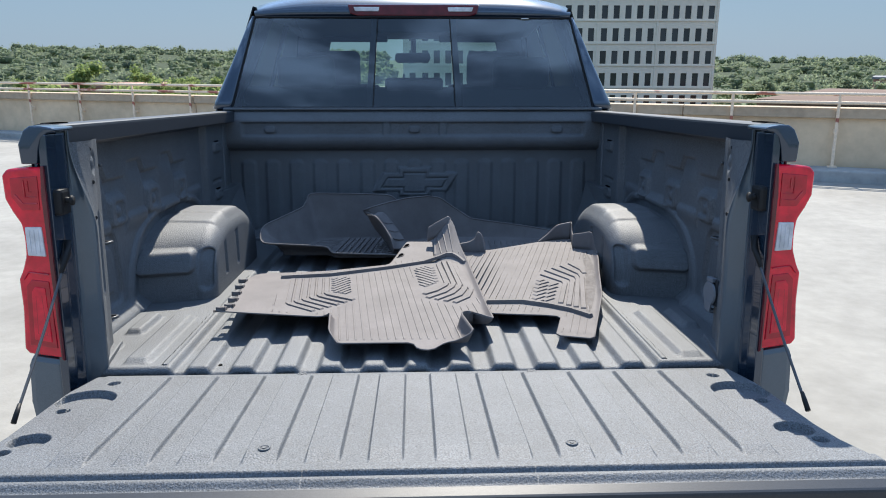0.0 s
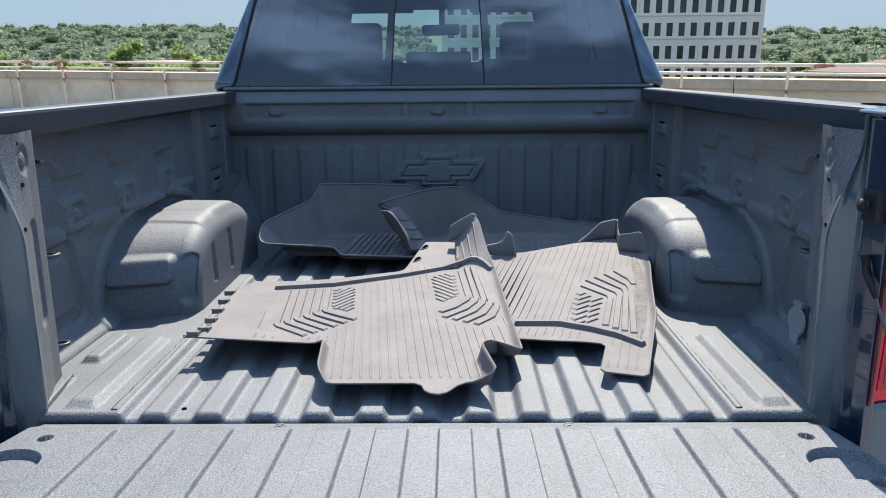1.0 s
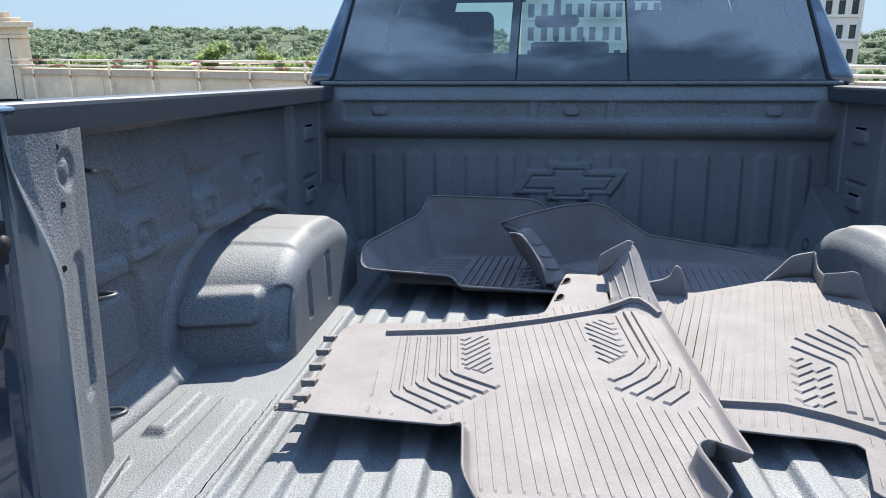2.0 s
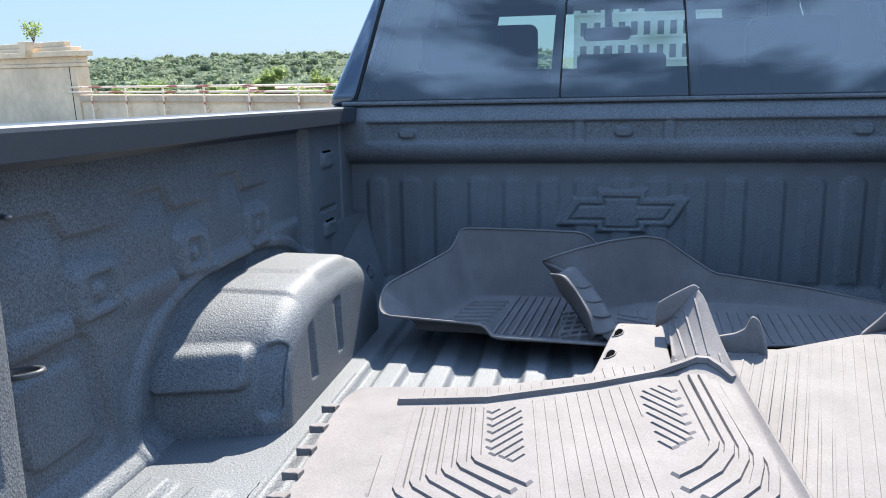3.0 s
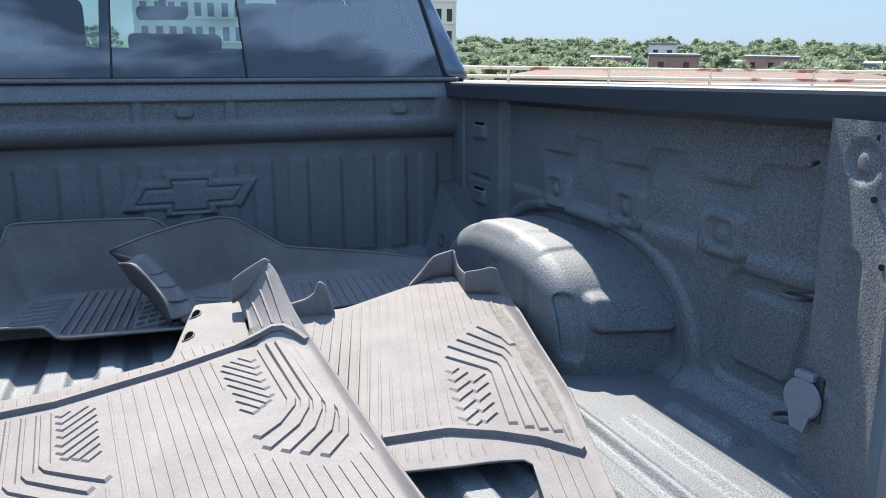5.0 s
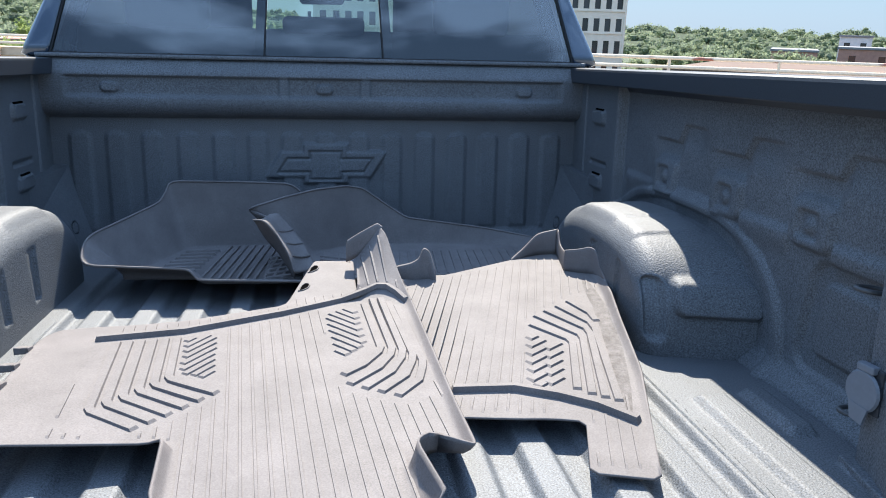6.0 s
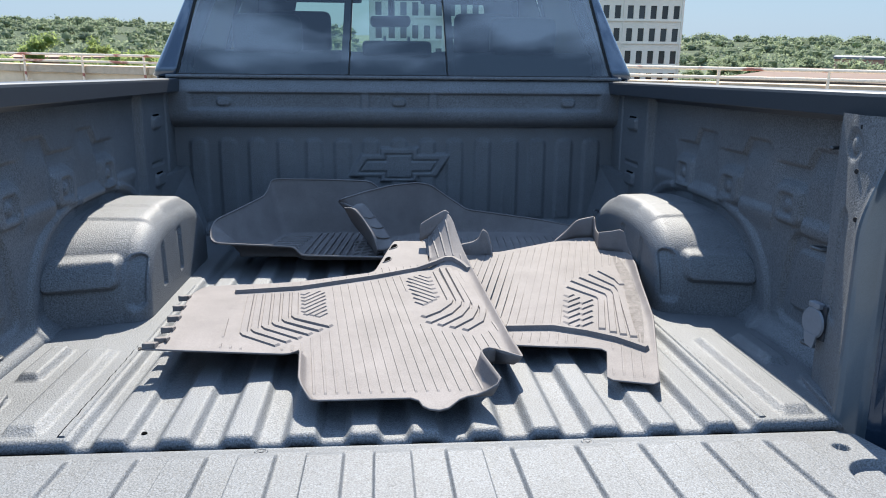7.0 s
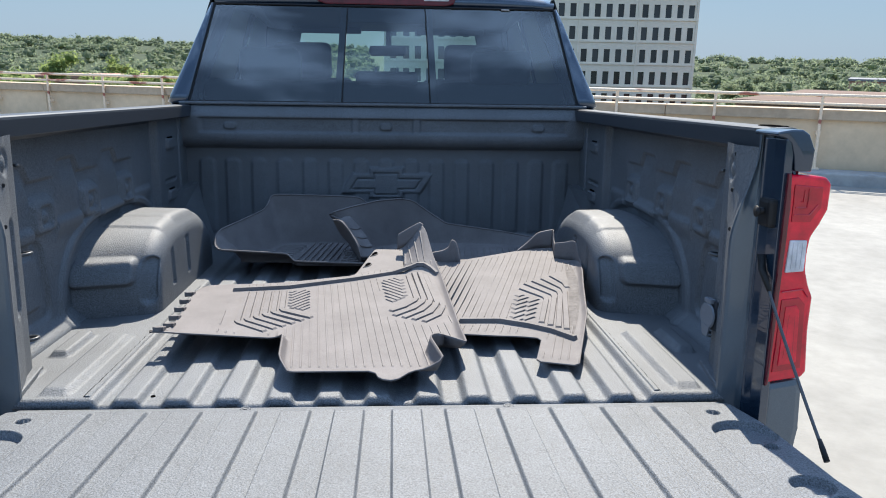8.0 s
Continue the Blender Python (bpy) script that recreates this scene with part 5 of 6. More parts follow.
def floor_mat(outline, base, wall, label, ribs, bars, smooth_times=2):
    """outline: (x, y, lip height); base(x, y): the mat's floor; wall: width of the upturned edge."""
    pts = round_off(outline, smooth_times, 0.25, 0.012)
    bm = bmesh.new()
    face = bm.faces.new([bm.verts.new((x, y, 0)) for x, y, h in pts])
    bm.normal_update()
    if face.normal.z < 0:
        face.normal_flip()
    for share in (0.18, 0.22, 0.25, 0.35):
        bmesh.ops.inset_region(bm, faces=[face], thickness=wall * share, depth=0, use_even_offset=False, use_boundary=True)
    xs, ys = [p[0] for p in pts], [p[1] for p in pts]
    for axis, lo, hi in ((0, min(xs), max(xs)), (1, min(ys), max(ys))):
        for c in np.arange(lo + 0.01, hi, 0.03):
            at, no = [0, 0, 0], [0, 0, 0]
            at[axis], no[axis] = c, 1
            bmesh.ops.bisect_plane(bm, geom=bm.verts[:] + bm.edges[:] + bm.faces[:], plane_co=at, plane_no=no, dist=1e-5)
    P = np.array(pts)
    Q = np.roll(P, -1, axis=0)
    D = Q[:, :2] - P[:, :2]
    L2 = np.maximum((D ** 2).sum(1), 1e-12)
    for v in bm.verts:
        t = np.clip(((v.co.x - P[:, 0]) * D[:, 0] + (v.co.y - P[:, 1]) * D[:, 1]) / L2, 0, 1)
        d = np.hypot(P[:, 0] + t * D[:, 0] - v.co.x, P[:, 1] + t * D[:, 1] - v.co.y)
        k = int(np.argmin(d))
        h = P[k, 2] + t[k] * (Q[k, 2] - P[k, 2])
        u = max(0.0, 1 - d[k] / wall)
        v.co.z = base(v.co.x, v.co.y) + h * u ** 1.3
    bmesh.ops.triangulate(bm, faces=[f for f in bm.faces if len(f.verts) > 4])
    bmesh.ops.recalc_face_normals(bm, faces=bm.faces[:])
    if sum(f.normal.z * f.calc_area() for f in bm.faces) < 0:
        bmesh.ops.reverse_faces(bm, faces=bm.faces[:])
    me = bpy.data.meshes.new("floor_mat")
    bm.to_mesh(me)
    bm.free()
    ob = finish("floor_mat", me, RUBBER, smooth=True, at=TRUCK)
    so = ob.modifiers.new("thickness", "SOLIDIFY")
    so.thickness, so.offset = 0.0035, -1
    tagged(ob, label, "floor mat", "mats in the bed")
    ribs(ob, pts)
    bars(ob)
    return ob


def base_a(x, y):
    s = max(0.0, (y - 0.88) / 0.20)
    ramp = 0.048 * s ** 1.2 + 0.062 * s ** 1.3 * max(0.0, min(1.0, (x - 0.075) / 0.055)) if x > 0.0675 else 0.026 * max(0.0, min(1.0, (y - 0.92) / 0.2))
    return 0.030 + 0.040 * y + ramp + 0.030 * max(0.0, min(1.0, (-0.25 - x) / 0.3)) * max(0.0, min(1.0, (0.75 - y) / 0.5))


A_OUT = [(-0.572, 0.278, 0.0), (-0.574, 0.286, 0.0), (-0.545, 0.300, 0.0), (-0.530, 0.318, 0.002), (-0.536, 0.40, 0.002), (-0.549, 0.52, 0.002), (-0.561, 0.66, 0.002), (-0.563, 0.730, 0.0), (-0.546, 0.776, 0.0), (-0.490, 0.787, 0.0), (-0.40, 0.793, 0.0), (-0.30, 0.81, 0.0), (-0.10, 0.888, 0.0), (-0.085, 0.94, 0.0), (-0.060, 1.04, 0.0), (-0.034, 1.138, 0.0), (-0.024, 1.142, 0.0), (0.055, 1.137, 0.0),
         (0.0645, 1.134, 0.0), (0.0655, 1.10, 0.0), (0.066, 0.985, 0.0), (0.0675, 0.965, 0.0), (0.069, 0.985, 0.0), (0.070, 1.09, 0.0), (0.076, 1.103, 0.0), (0.10, 1.105, 0.0), (0.130, 1.105, 0.0), (0.147, 1.08, 0.0), (0.168, 0.98, 0.0), (0.188, 0.884, 0.010), (0.203, 0.48, 0.012),
         (0.207, 0.37, 0.012), (0.212, 0.222, 0.020), (0.205, 0.216, 0.024), (0.145, 0.228, 0.040), (0.125, 0.205, 0.045), (0.120, 0.187, 0.045), (0.147, 0.076, 0.034), (0.105, 0.075, 0.010), (0.073, 0.076, 0.004), (0.036, 0.030, 0.0), (0.0, 0.040, 0.0), (-0.012, 0.078, 0.004), (-0.206, 0.074, 0.006),
         (-0.212, 0.080, 0.012), (-0.232, 0.124, 0.024), (-0.244, 0.275, 0.024), (-0.256, 0.298, 0.010), (-0.275, 0.300, 0.0), (-0.52, 0.280, 0.0)]

A_ZONES = [[(-0.435, 0.73), (-0.215, 0.745), (-0.185, 0.47), (-0.200, 0.435), (-0.315, 0.305), (-0.42, 0.34)], [(-0.018, 0.84), (0.06, 0.93), (0.18, 0.90), (0.19, 0.50), (0.165, 0.402), (0.130, 0.392), (0.054, 0.428), (0.010, 0.478)], [(-0.12, 0.925), (0.078, 0.96), (0.078, 1.2), (-0.12, 1.2)], [(-0.60, 0.2), (-0.435, 0.2), (-0.435, 0.78), (-0.60, 0.78)]]
A_RIDGE = [(-0.455, 0.712), (-0.291, 0.745), (-0.099, 0.832), (0.027, 0.905), (0.085, 0.932), (0.112, 0.940), (0.136, 0.934), (0.158, 0.916), (0.178, 0.888)]


def ribs_a(ob, pts):
    inner = shrink([(x, y) for x, y, h in pts], 0.013)
    brim = shrink([(x, y) for x, y, h in pts], 0.005)
    for k in range(-13, 22):
        run = []
        for y in np.arange(0.105, 1.12, 0.0065):
            x = -0.182 + 0.0213 * k - 0.10 * (y - 0.107)
            r0, r1 = next(((p, q) for p, q in zip(A_RIDGE[:-1], A_RIDGE[1:]) if p[0] <= x <= q[0]), (None, None))
            ridge = r0 is not None and -0.02 < y - (r0[1] + (r1[1] - r0[1]) * (x - r0[0]) / (r1[0] - r0[0])) < 0.010
            beyond = r0 is not None and y > r0[1] and -0.44 < x < -0.1
            ok = inside(x, y, brim if beyond else inner) and not ridge and not any(inside(x, y, z) for z in A_ZONES)
            if ok:
                run.append((x, y))
            if (not ok or y > 1.10) and len(run) > 2:
                bar(ob, "rib", run, base_a, 0.0055, 0.0022, True)
            if not ok:
                run = []


def bars_a(ob):
    for k in range(6):
        bar(ob, "tread_bar", [(-0.411 + 0.0222 * k, 0.694 + 0.003 * k), (-0.383 + 0.0200 * k, 0.405 + 0.0245 * k), (-0.376 + 0.0200 * k, 0.392 + 0.0245 * k), (-0.300 + 0.0215 * k, 0.340 + 0.0240 * k)], base_a, 0.0178, 0.0044)
    hatch(ob, [(-0.283, 0.709), (-0.228, 0.728), (-0.207, 0.508), (-0.266, 0.544)], (0.545, 0.84), 0.0168, base_a, 0.0150, 0.0030)
    hatch(ob, [(-0.004, 0.825), (0.058, 0.872), (0.070, 0.644), (0.018, 0.570)], (0.65, -0.76), 0.0205, base_a, 0.0186, 0.0032)
    for pts in ([(0.080, 0.880), (0.100, 0.630), (0.094, 0.605), (0.062, 0.550), (0.024, 0.512)],
                [(0.100, 0.900), (0.122, 0.622), (0.116, 0.590), (0.090, 0.535), (0.034, 0.472)],
                [(0.119, 0.900), (0.142, 0.612), (0.136, 0.575), (0.112, 0.516), (0.060, 0.453)],
                [(0.136, 0.885), (0.160, 0.590), (0.154, 0.555), (0.136, 0.497), (0.087, 0.437)],
                [(0.153, 0.865), (0.175, 0.560), (0.171, 0.530), (0.158, 0.476), (0.115, 0.420)]):
        bar(ob, "tread_bar", pts, base_a, 0.0178, 0.0044)


mat_a = floor_mat(A_OUT, base_a, 0.014, "grey rubber floor mat lying in sunlight across the bed ribs", ribs_a, bars_a, 1)
bm = bmesh.new()
strip(bm, A_RIDGE, base_a, 0.015, 0.010)
part("ridge", bm, RUBBER, mat_a, "raised heel ridge")
TAB = ((-0.0145, -0.012), (-0.004, -0.0085), (0.006, -0.0075), (0.0125, -0.014), (0.0125, 0.014), (-0.0125, 0.014))
for x, y in ((-0.551, 0.293), (-0.537, 0.330), (-0.543, 0.402), (-0.551, 0.484), (-0.561, 0.572), (-0.570, 0.662)):
    # a small flap, highest at its hollow cut front
    z = base_a(x, y)
    bm = bmesh.new()
    lo = [bm.verts.new((x + u, y + v, z - 0.004)) for u, v in TAB]
    hi = [bm.verts.new((x + u, y + v, z + 0.010 - 0.22 * (v + 0.012) + 0.10 * abs(u))) for u, v in TAB]
    bm.faces.new(hi)
    bm.faces.new(lo)
    for k in range(6):
        bm.faces.new((lo[k], lo[(k + 1) % 6], hi[(k + 1) % 6], hi[k]))
    bmesh.ops.recalc_face_normals(bm, faces=bm.faces[:])
    bmesh.ops.bevel(bm, geom=bm.edges[:], offset=0.0012, segments=1, affect="EDGES")
    part("tab", bm, RUBBER, mat_a, "small raised fastening tab")
for x, y in ((-0.036, 1.085), (-0.057, 0.985)):
    bm = bmesh.new()
    shape = [(x + u, y + v) for u, v in ((-0.013, -0.020), (-0.002, -0.015), (0.009, -0.004), (0.013, 0.010), (0.010, 0.019), (0.002, 0.020), (-0.006, 0.008))]
    lo, hi = ([bm.verts.new((a, b, base_a(a, b) + h)) for a, b in shape] for h in (-0.002, 0.0015))
    bm.faces.new(hi)
    for k in range(len(shape)):
        bm.faces.new((lo[k], lo[(k + 1) % len(shape)], hi[(k + 1) % len(shape)], hi[k]))
    bmesh.ops.recalc_face_normals(bm, faces=bm.faces[:])
    hole = part("clip_hole", bm, HOLE, mat_a, "dark clip hole")
    part("hole_rim", tube([(a, b, base_a(a, b) + 0.0012) for a, b in shape], 0.0016, 5, closed=True), RUBBER, hole, smooth=True)


def lip(ob, path, lean):
    """An upturned edge: path of (x, y, foot, head); lean: how far its head stands out of its foot."""
    us = np.linspace(0, 1, 6 * (len(path) - 1) + 1)
    tt = np.linspace(0, 1, len(path))
    cols = [np.interp(us, tt, [p[i] for p in path]) for i in range(4)]
    for c in cols:
        for _ in range(3):
            c[1:-1] = (c[:-2] + 2 * c[1:-1] + c[2:]) / 4

    def f(U, V):
        x, y, z0, z1 = (np.interp(U, us, c) for c in cols)
        w = V ** 2
        return x + lean[0] * w, y + lean[1] * w, z0 + (z1 - z0) * np.sin(V * math.pi / 2)
    q = sheet("lip", us, np.linspace(0, 1, 7), f, RUBBER, ob)
    so = q.modifiers.new("thickness", "SOLIDIFY")
    so.thickness, so.offset = 0.0035, 0
    return q


lip(mat_a, [(0.046, 1.088, 0.112, 0.166), (0.060, 1.093, 0.117, 0.174), (0.076, 1.096, 0.124, 0.183), (0.104, 1.098, 0.155, 0.198), (0.122, 1.099, 0.176, 0.207), (0.134, 1.098, 0.186, 0.198)], (0.004, 0.006))


def base_r(x, y):
    under = max(0.0, min(1.0, (0.31 - x) / 0.16)) * max(0.0, min(1.0, (y - 0.36) / 0.3))
    return 0.016 + 0.09 * (y - 0.18) - 0.024 * under


R_OUT = [(0.170, 1.000, 0.02), (0.215, 1.030, 0.0), (0.256, 1.040, 0.0), (0.300, 1.025, 0.0), (0.48, 1.120, 0.0), (0.572, 1.160, 0.0), (0.622, 1.150, 0.0), (0.614, 1.09, 0.0), (0.602, 1.035, 0.0), (0.640, 1.012, 0.0), (0.664, 0.990, 0.006), (0.668, 0.94, 0.020), (0.652, 0.84, 0.022), (0.622, 0.70, 0.018),
         (0.580, 0.48, 0.012), (0.484, 0.160, 0.0), (0.382, 0.188, 0.0), (0.422, 0.328, 0.0), (0.368, 0.341, 0.0), (0.31, 0.346, 0.0), (0.212, 0.360, 0.0), (0.13, 0.372, 0.0), (0.11, 0.90, 0.0)]
R_ZONE = [[(0.405, 0.70), (0.425, 0.745), (0.555, 0.86), (0.66, 0.90), (0.62, 0.62), (0.50, 0.36), (0.345, 0.43)]]


def ribs_r(ob, pts):
    inner = shrink([(x, y) for x, y, h in pts], 0.014)
    for k in range(-14, 14):
        run = []
        for y in np.arange(0.17, 1.20, 0.01):
            x = 0.258 + 0.0215 * k + 0.28 * (y - 0.46)
            ridge = abs(y - np.interp(x, [0.215, 0.327, 0.40, 0.458, 0.51], [0.455, 0.443, 0.41, 0.372, 0.315])) < 0.014
            if inside(x, y, inner) and not inside(x, y, R_ZONE[0]) and not ridge and (y < 1.0 or x < 0.62):
                run.append((x, y))
            else:
                if len(run) > 4:
                    bar(ob, "rib", [run[0], run[1], run[-2], run[-1]], base_r, 0.0052, 0.0019, True)
                run = []


def bars_r(ob):
    for pts in ([(0.428, 0.712), (0.488, 0.634), (0.490, 0.615), (0.441, 0.432)], [(0.450, 0.757), (0.518, 0.654), (0.518, 0.632), (0.462, 0.412)],
                [(0.480, 0.782), (0.541, 0.682), (0.541, 0.655), (0.482, 0.398)], [(0.514, 0.806), (0.560, 0.712), (0.560, 0.680), (0.502, 0.385)], [(0.548, 0.832), (0.576, 0.760), (0.577, 0.720)]):
        bar(ob, "tread_bar", pts, base_r, 0.0178, 0.0042)
    # two fields of slanting bars, out of step with one another
    hatch(ob, [(0.410, 0.672), (0.438, 0.650), (0.384, 0.442), (0.356, 0.452)], (0.80, 0.60), 0.0225, base_r, 0.0204, 0.0032)
    hatch(ob, [(0.441, 0.648), (0.466, 0.625), (0.413, 0.436), (0.387, 0.442)], (0.80, 0.60), 0.0225, base_r, 0.0204, 0.0032)


mat_r = floor_mat(R_OUT, base_r, 0.015, "grey rubber floor mat in sunlight with upturned corner lips", ribs_r, bars_r, 1)
bm = bmesh.new()
strip(bm, [(0.215, 0.455), (0.327, 0.443), (0.40, 0.41), (0.458, 0.372), (0.51, 0.315)], base_r, 0.016, 0.011)
part("ridge", bm, RUBBER, mat_r, "raised heel ridge")
DIRT_RUN = [(0.632, 0.97), (0.624, 0.91), (0.612, 0.80), (0.590, 0.68), (0.560, 0.55), (0.530, 0.43), (0.505, 0.34)]
sheet("dirt", np.linspace(0, 1, 25), np.linspace(0, 1, 5), lambda U, V: (lambda x, y: (x + (V - 0.5) * 0.036 * np.sin(math.pi * (0.12 + 0.8 * U)), y, 0.0176 + 0.09 * (y - 0.18)))(np.interp(U, np.linspace(0, 1, 7), [p[0] for p in DIRT_RUN]), np.interp(U, np.linspace(0, 1, 7), [p[1] for p in DIRT_RUN])), DIRT, mat_r, "streak of dried brown dirt")
lip(mat_r, [(0.150, 1.015, 0.055, 0.110), (0.175, 1.025, 0.058, 0.114), (0.205, 1.028, 0.060, 0.119), (0.226, 1.028, 0.064, 0.131), (0.236, 1.026, 0.066, 0.160), (0.250, 1.022, 0.070, 0.150), (0.262, 1.00, 0.074, 0.102)], (0.0, 0.010))
lip(mat_r, [(0.480, 1.118, 0.098, 0.102), (0.520, 1.142, 0.100, 0.126), (0.556, 1.158, 0.102, 0.158), (0.575, 1.164, 0.103, 0.163), (0.618, 1.166, 0.103, 0.171)], (0.003, 0.008))
lip(mat_r, [(0.618, 1.166, 0.103, 0.171), (0.614, 1.13, 0.100, 0.138), (0.604, 1.06, 0.093, 0.138), (0.600, 1.034, 0.091, 0.146)], (0.003, 0.0))
lip(mat_r, [(0.600, 1.034, 0.091, 0.146), (0.630, 1.018, 0.090, 0.152), (0.655, 1.004, 0.089, 0.161), (0.664, 0.985, 0.087, 0.158), (0.667, 0.955, 0.084, 0.122), (0.664, 0.90, 0.079, 0.100)], (0.002, 0.004))


def base_b(x, y):
    return 0.026


def tray(pairs, label, ribs, bars, times=2, most=0.016):
    """A deep mat from pairs of rim (x, y, z) and foot (x, y, z) points; where the foot lies far behind, the side is undercut."""
    pts = round_off([tuple(r) + tuple(f) for r, f in pairs], times, 0.25, most)
    bm = bmesh.new()
    levels = (1.0, 0.98, 0.8, 0.6, 0.4, 0.22, 0.10, 0.03, 0.0)
    rings = []
    for up in levels:
        ring = []
        for p in pts:
            rim, foot = Vector(p[:3]), Vector(p[3:])
            k = up ** (0.75 + 1.6 * float(sstep(0.04, 0.07, foot.y - rim.y)))
            ring.append(bm.verts.new((foot.x + (rim.x - foot.x) * k, foot.y + (rim.y - foot.y) * k, foot.z + (rim.z - foot.z) * up)))
        rings.append(ring)
    n = len(pts)
    for a, b in zip(rings[:-1], rings[1:]):
        for i in range(n):
            bm.faces.new((a[i], a[(i + 1) % n], b[(i + 1) % n], b[i]))
    bm.faces.new(rings[-1])
    bmesh.ops.triangulate(bm, faces=[f for f in bm.faces if len(f.verts) > 4])
    bmesh.ops.recalc_face_normals(bm, faces=bm.faces[:])
    if sum(f.normal.z * f.calc_area() for f in bm.faces) < 0:
        bmesh.ops.reverse_faces(bm, faces=bm.faces[:])
    me = bpy.data.meshes.new("floor_mat")
    bm.to_mesh(me)
    bm.free()
    ob = finish("floor_mat", me, RUBBER, smooth=True, at=TRUCK)
    so = ob.modifiers.new("thickness", "SOLIDIFY")
    so.thickness, so.offset = 0.0035, -1
    tagged(ob, label, "floor mat", "mats in the bed")
    bm = bmesh.new()
    add_tube(bm, [Vector(p[:3]) for p in pts], 0.0032, 6, closed=True)
    part("rim", bm, RUBBER, ob, smooth=True)
    ribs(ob, pts)
    bars(ob)
    return ob


B_PAIRS = [((-0.612, 1.169, 0.094), (-0.540, 1.290, 0.024)), ((-0.620, 1.225, 0.134), (-0.542, 1.290, 0.024)), ((-0.612, 1.275, 0.150), (-0.540, 1.315, 0.024)), ((-0.568, 1.40, 0.160), (-0.505, 1.41, 0.024)), ((-0.500, 1.585, 0.178), (-0.445, 1.57, 0.024)), ((-0.490, 1.635, 0.200), (-0.44, 1.61, 0.024)),
           ((-0.480, 1.658, 0.232), (-0.42, 1.635, 0.025)), ((-0.257, 1.665, 0.227), (-0.255, 1.640, 0.025)), ((-0.10, 1.665, 0.221), (-0.10, 1.64, 0.025)), ((-0.03, 1.655, 0.13), (-0.045, 1.63, 0.025)), ((-0.012, 1.58, 0.034), (-0.03, 1.57, 0.025)), ((-0.012, 1.18, 0.032), (-0.03, 1.23, 0.025)),
           ((-0.078, 1.127, 0.053), (-0.085, 1.215, 0.025)), ((-0.322, 1.131, 0.060), (-0.322, 1.225, 0.025)), ((-0.330, 1.139, 0.064), (-0.332, 1.240, 0.025)), ((-0.346, 1.149, 0.080), (-0.350, 1.270, 0.025)), ((-0.362, 1.153, 0.084), (-0.368, 1.275, 0.025))]


def ribs_b(ob, pts):
    for x0 in np.arange(-0.33, -0.10, 0.024):
        bar(ob, "rib", [(x0 - 0.01, 1.245), (x0 + 0.03, 1.63)], base_b, 0.009, 0.005)


def bars_b(ob):
    for k in range(7):
        bar(ob, "tread_bar", [(-0.475 + 0.008 * k, 1.325 + 0.040 * k), (-0.365 + 0.006 * k, 1.345 + 0.038 * k)], base_b, 0.020, 0.006)
    for k in range(6):
        bar(ob, "tread_bar", [(-0.17, 1.24 + 0.045 * k), (-0.07, 1.29 + 0.045 * k)], base_b, 0.020, 0.006)


tray(B_PAIRS, "dark rubber floor mat tray with tall sides in the cab's shade", ribs_b, bars_b)


def base_c(x, y):
    return 0.033


C_PAIRS = [((-0.062, 1.20, 0.040), (-0.035, 1.21, 0.034)), ((-0.082, 1.29, 0.080), (-0.035, 1.27, 0.034)), ((-0.098, 1.345, 0.125), (-0.030, 1.315, 0.034)), ((-0.150, 1.390, 0.160), (-0.026, 1.360, 0.034)), ((-0.205, 1.428, 0.176), (-0.040, 1.430, 0.038)), ((-0.226, 1.440, 0.180), (-0.050, 1.448, 0.042)),
           ((-0.205, 1.42, 0.194), (-0.045, 1.465, 0.040)), ((-0.13, 1.47, 0.210), (-0.040, 1.490, 0.038)), ((-0.033, 1.52, 0.226), (-0.01, 1.515, 0.036)), ((0.06, 1.60, 0.224), (0.06, 1.575, 0.034)), ((0.114, 1.62, 0.213), (0.115, 1.595, 0.034)), ((0.185, 1.625, 0.162), (0.18, 1.60, 0.034)), ((0.254, 1.62, 0.117), (0.25, 1.60, 0.034)),
           ((0.509, 1.60, 0.084), (0.50, 1.58, 0.034)), ((0.787, 1.50, 0.045), (0.75, 1.48, 0.034)), ((0.74, 1.27, 0.038), (0.72, 1.28, 0.034)), ((0.30, 1.21, 0.038), (0.30, 1.22, 0.034)), ((0.0, 1.19, 0.038), (0.01, 1.20, 0.034))]


def ribs_c(ob, pts):
    for x0 in np.arange(0.02, 0.6, 0.026):
        bar(ob, "rib", [(x0, 1.24), (x0 + 0.02, 1.50)], base_c, 0.007, 0.004)


def bars_c(ob):
    for k in range(6):
        bar(ob, "tread_bar", [(-0.02, 1.25 + 0.04 * k), (0.06, 1.21 + 0.04 * k)], base_c, 0.018, 0.006)


mat_c = tray(C_PAIRS, "dark rubber floor mat with curled edges leaning on another mat", ribs_c, bars_c, 1, 0.009)


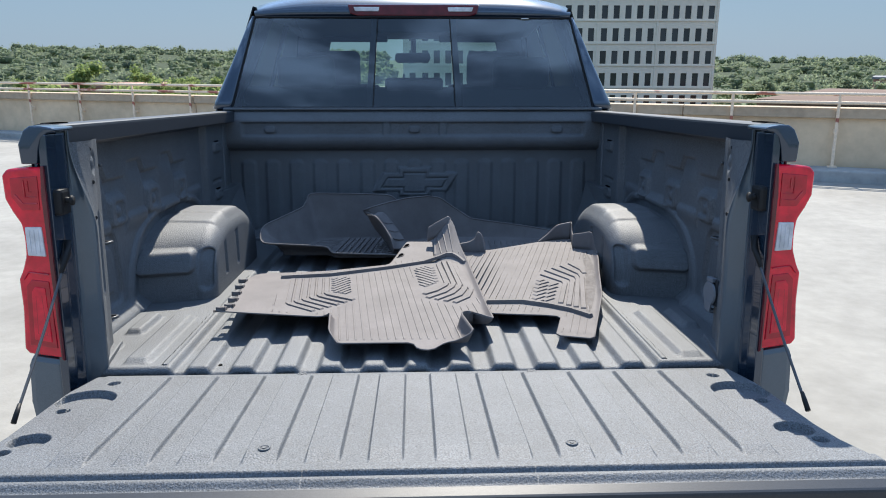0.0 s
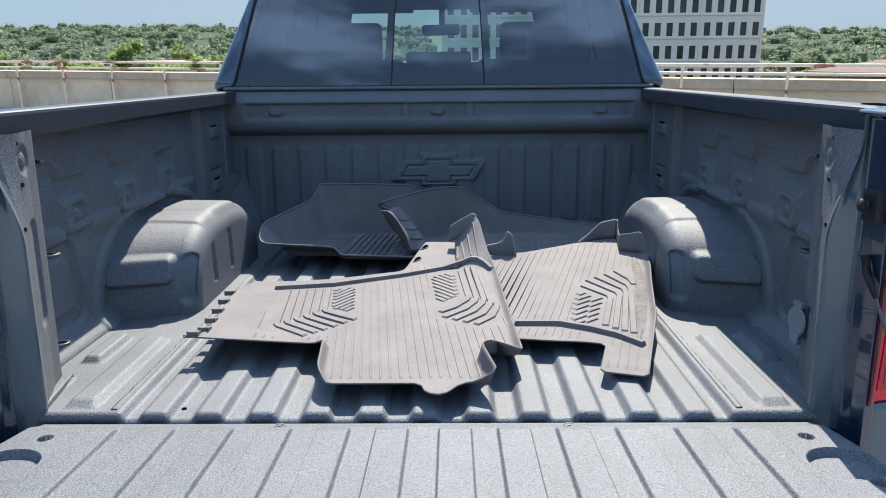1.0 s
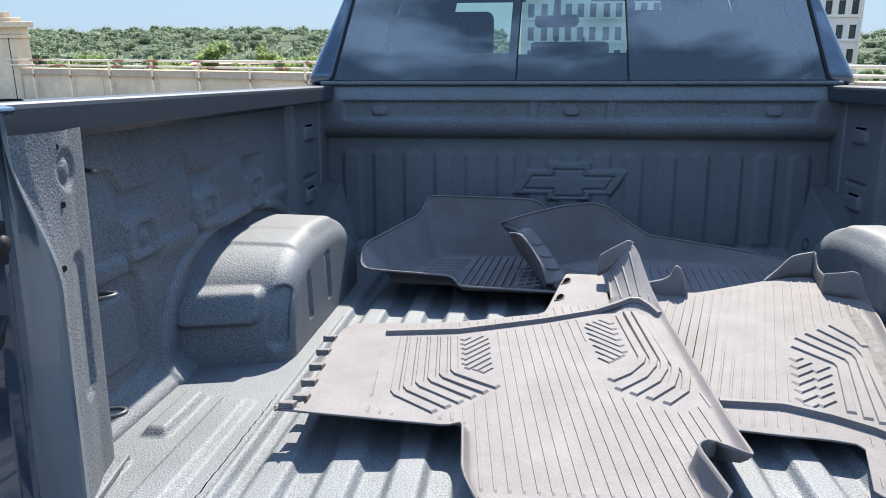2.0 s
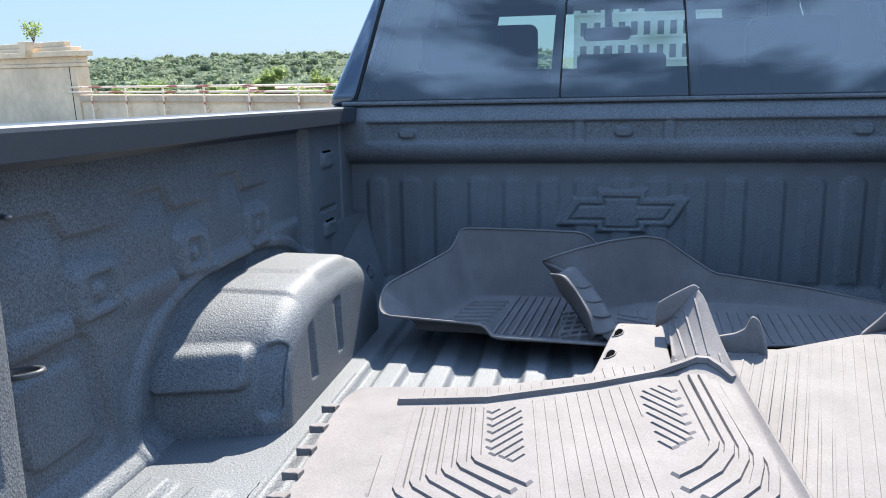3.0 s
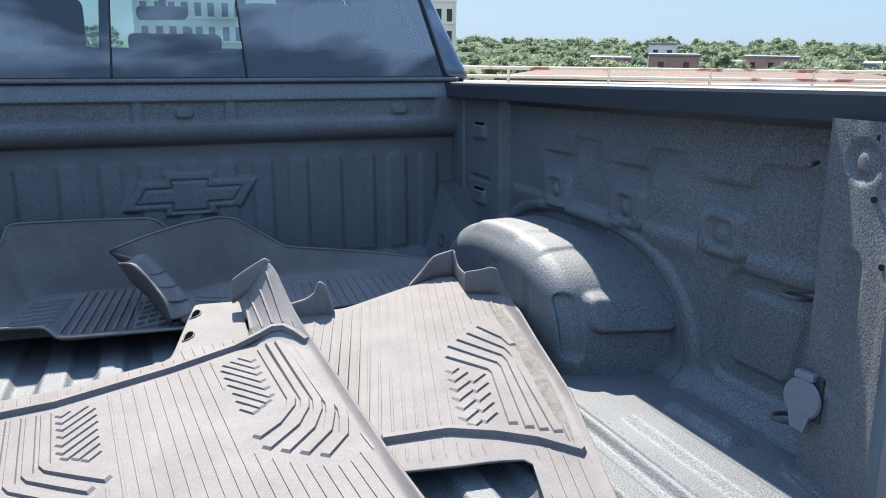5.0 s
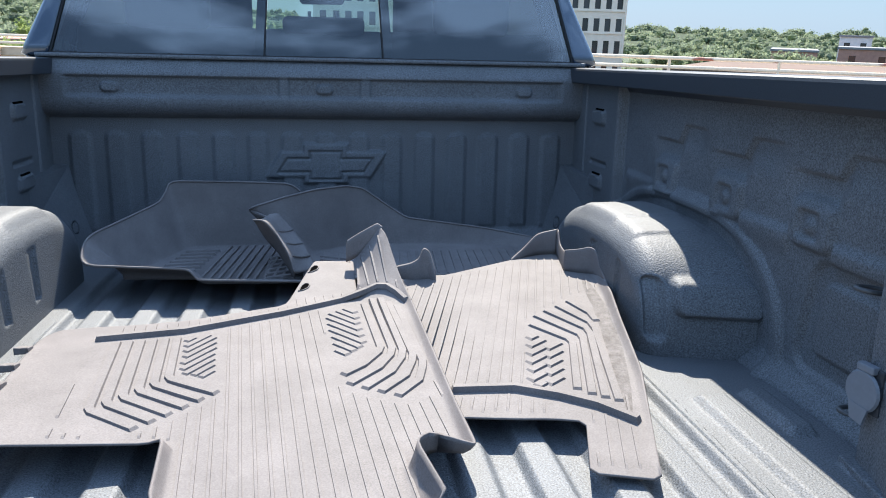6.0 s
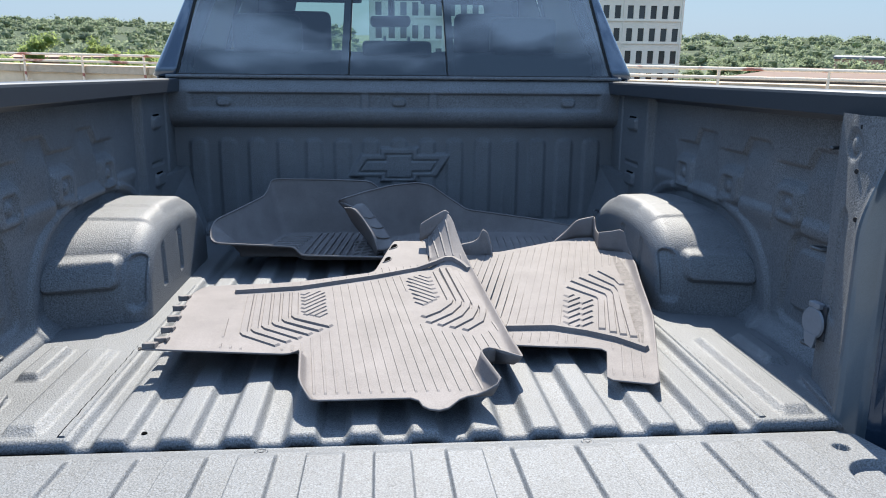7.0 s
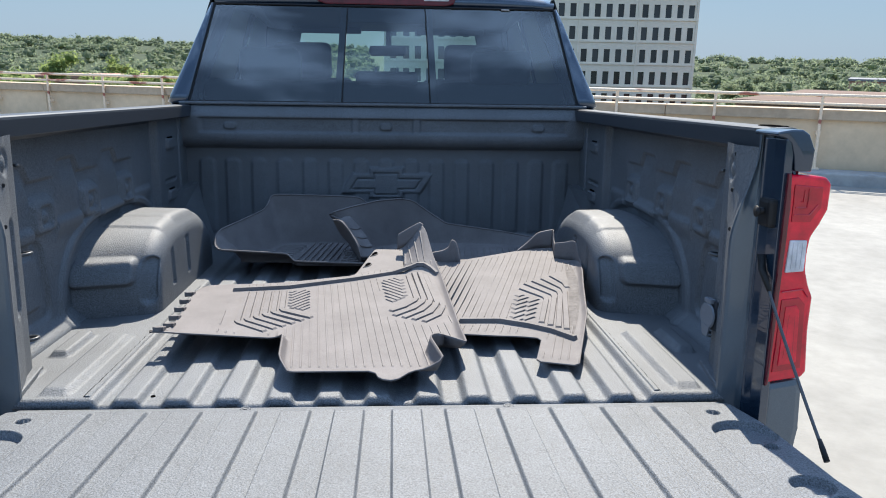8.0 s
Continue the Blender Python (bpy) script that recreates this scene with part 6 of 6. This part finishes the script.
def flap(ob, name, one, two, bow, label=""):
    """A curled strip of mat between two edges of (x, y, z); bow lifts its middle."""
    us = np.linspace(0, 1, 33)
    tt = np.linspace(0, 1, len(one))
    cols = [[np.interp(us, tt, [p[i] for p in edge]) for i in range(3)] for edge in (one, two)]
    for c in cols[0] + cols[1]:
        for _ in range(8):
            c[1:-1] = (c[:-2] + 2 * c[1:-1] + c[2:]) / 4

    def f(U, V):
        x, y, z = (np.interp(U, us, a) * (1 - V) + np.interp(U, us, b) * V for a, b in zip(*cols))
        return x, y, z + bow * 4 * V * (1 - V)
    q = sheet(name, us, np.linspace(0, 1, 9), f, RUBBER, ob, label)
    so = q.modifiers.new("thickness", "SOLIDIFY")
    so.thickness, so.offset = 0.0032, 0
    return cols


# its front side is curled back on itself, its ribbed face up and its underside towards the gate
EDGE_P = [(-0.192, 1.228, 0.194), (-0.163, 1.208, 0.197), (-0.129, 1.202, 0.158), (-0.099, 1.160, 0.117), (-0.085, 1.150, 0.070)]
EDGE_Q = [(-0.156, 1.300, 0.194), (-0.130, 1.330, 0.192), (-0.094, 1.310, 0.152), (-0.055, 1.250, 0.110), (-0.032, 1.190, 0.076)]
EDGE_B = [(-0.189, 1.262, 0.180), (-0.168, 1.290, 0.130), (-0.135, 1.290, 0.092), (-0.102, 1.250, 0.050), (-0.088, 1.200, 0.040)]
flap(mat_c, "side_flap", EDGE_P, EDGE_Q, -0.006, "curled side flap of the mat")
P = flap(mat_c, "flap_underside", EDGE_P, EDGE_B, 0.0)[0]
part("flap_edge", tube(list(zip(*P)), 0.0026, 6), RUBBER, mat_c, smooth=True)
for k in range(3):
    w = 0.42 + 0.17 * k
    a, b = (Vector([np.interp(w + d, np.linspace(0, 1, 5), [p[i] for p in e]) for i in range(3)]) for e, d in ((EDGE_P, 0.0), (EDGE_Q, 0.10)))
    part("rib", tube([a.lerp(b, 0.2) + Vector((0, 0, -0.002)), a.lerp(b, 0.55) + Vector((0, 0, -0.004)), a.lerp(b, 0.95)], 0.0030, 6), RUBBER, mat_c, smooth=True)
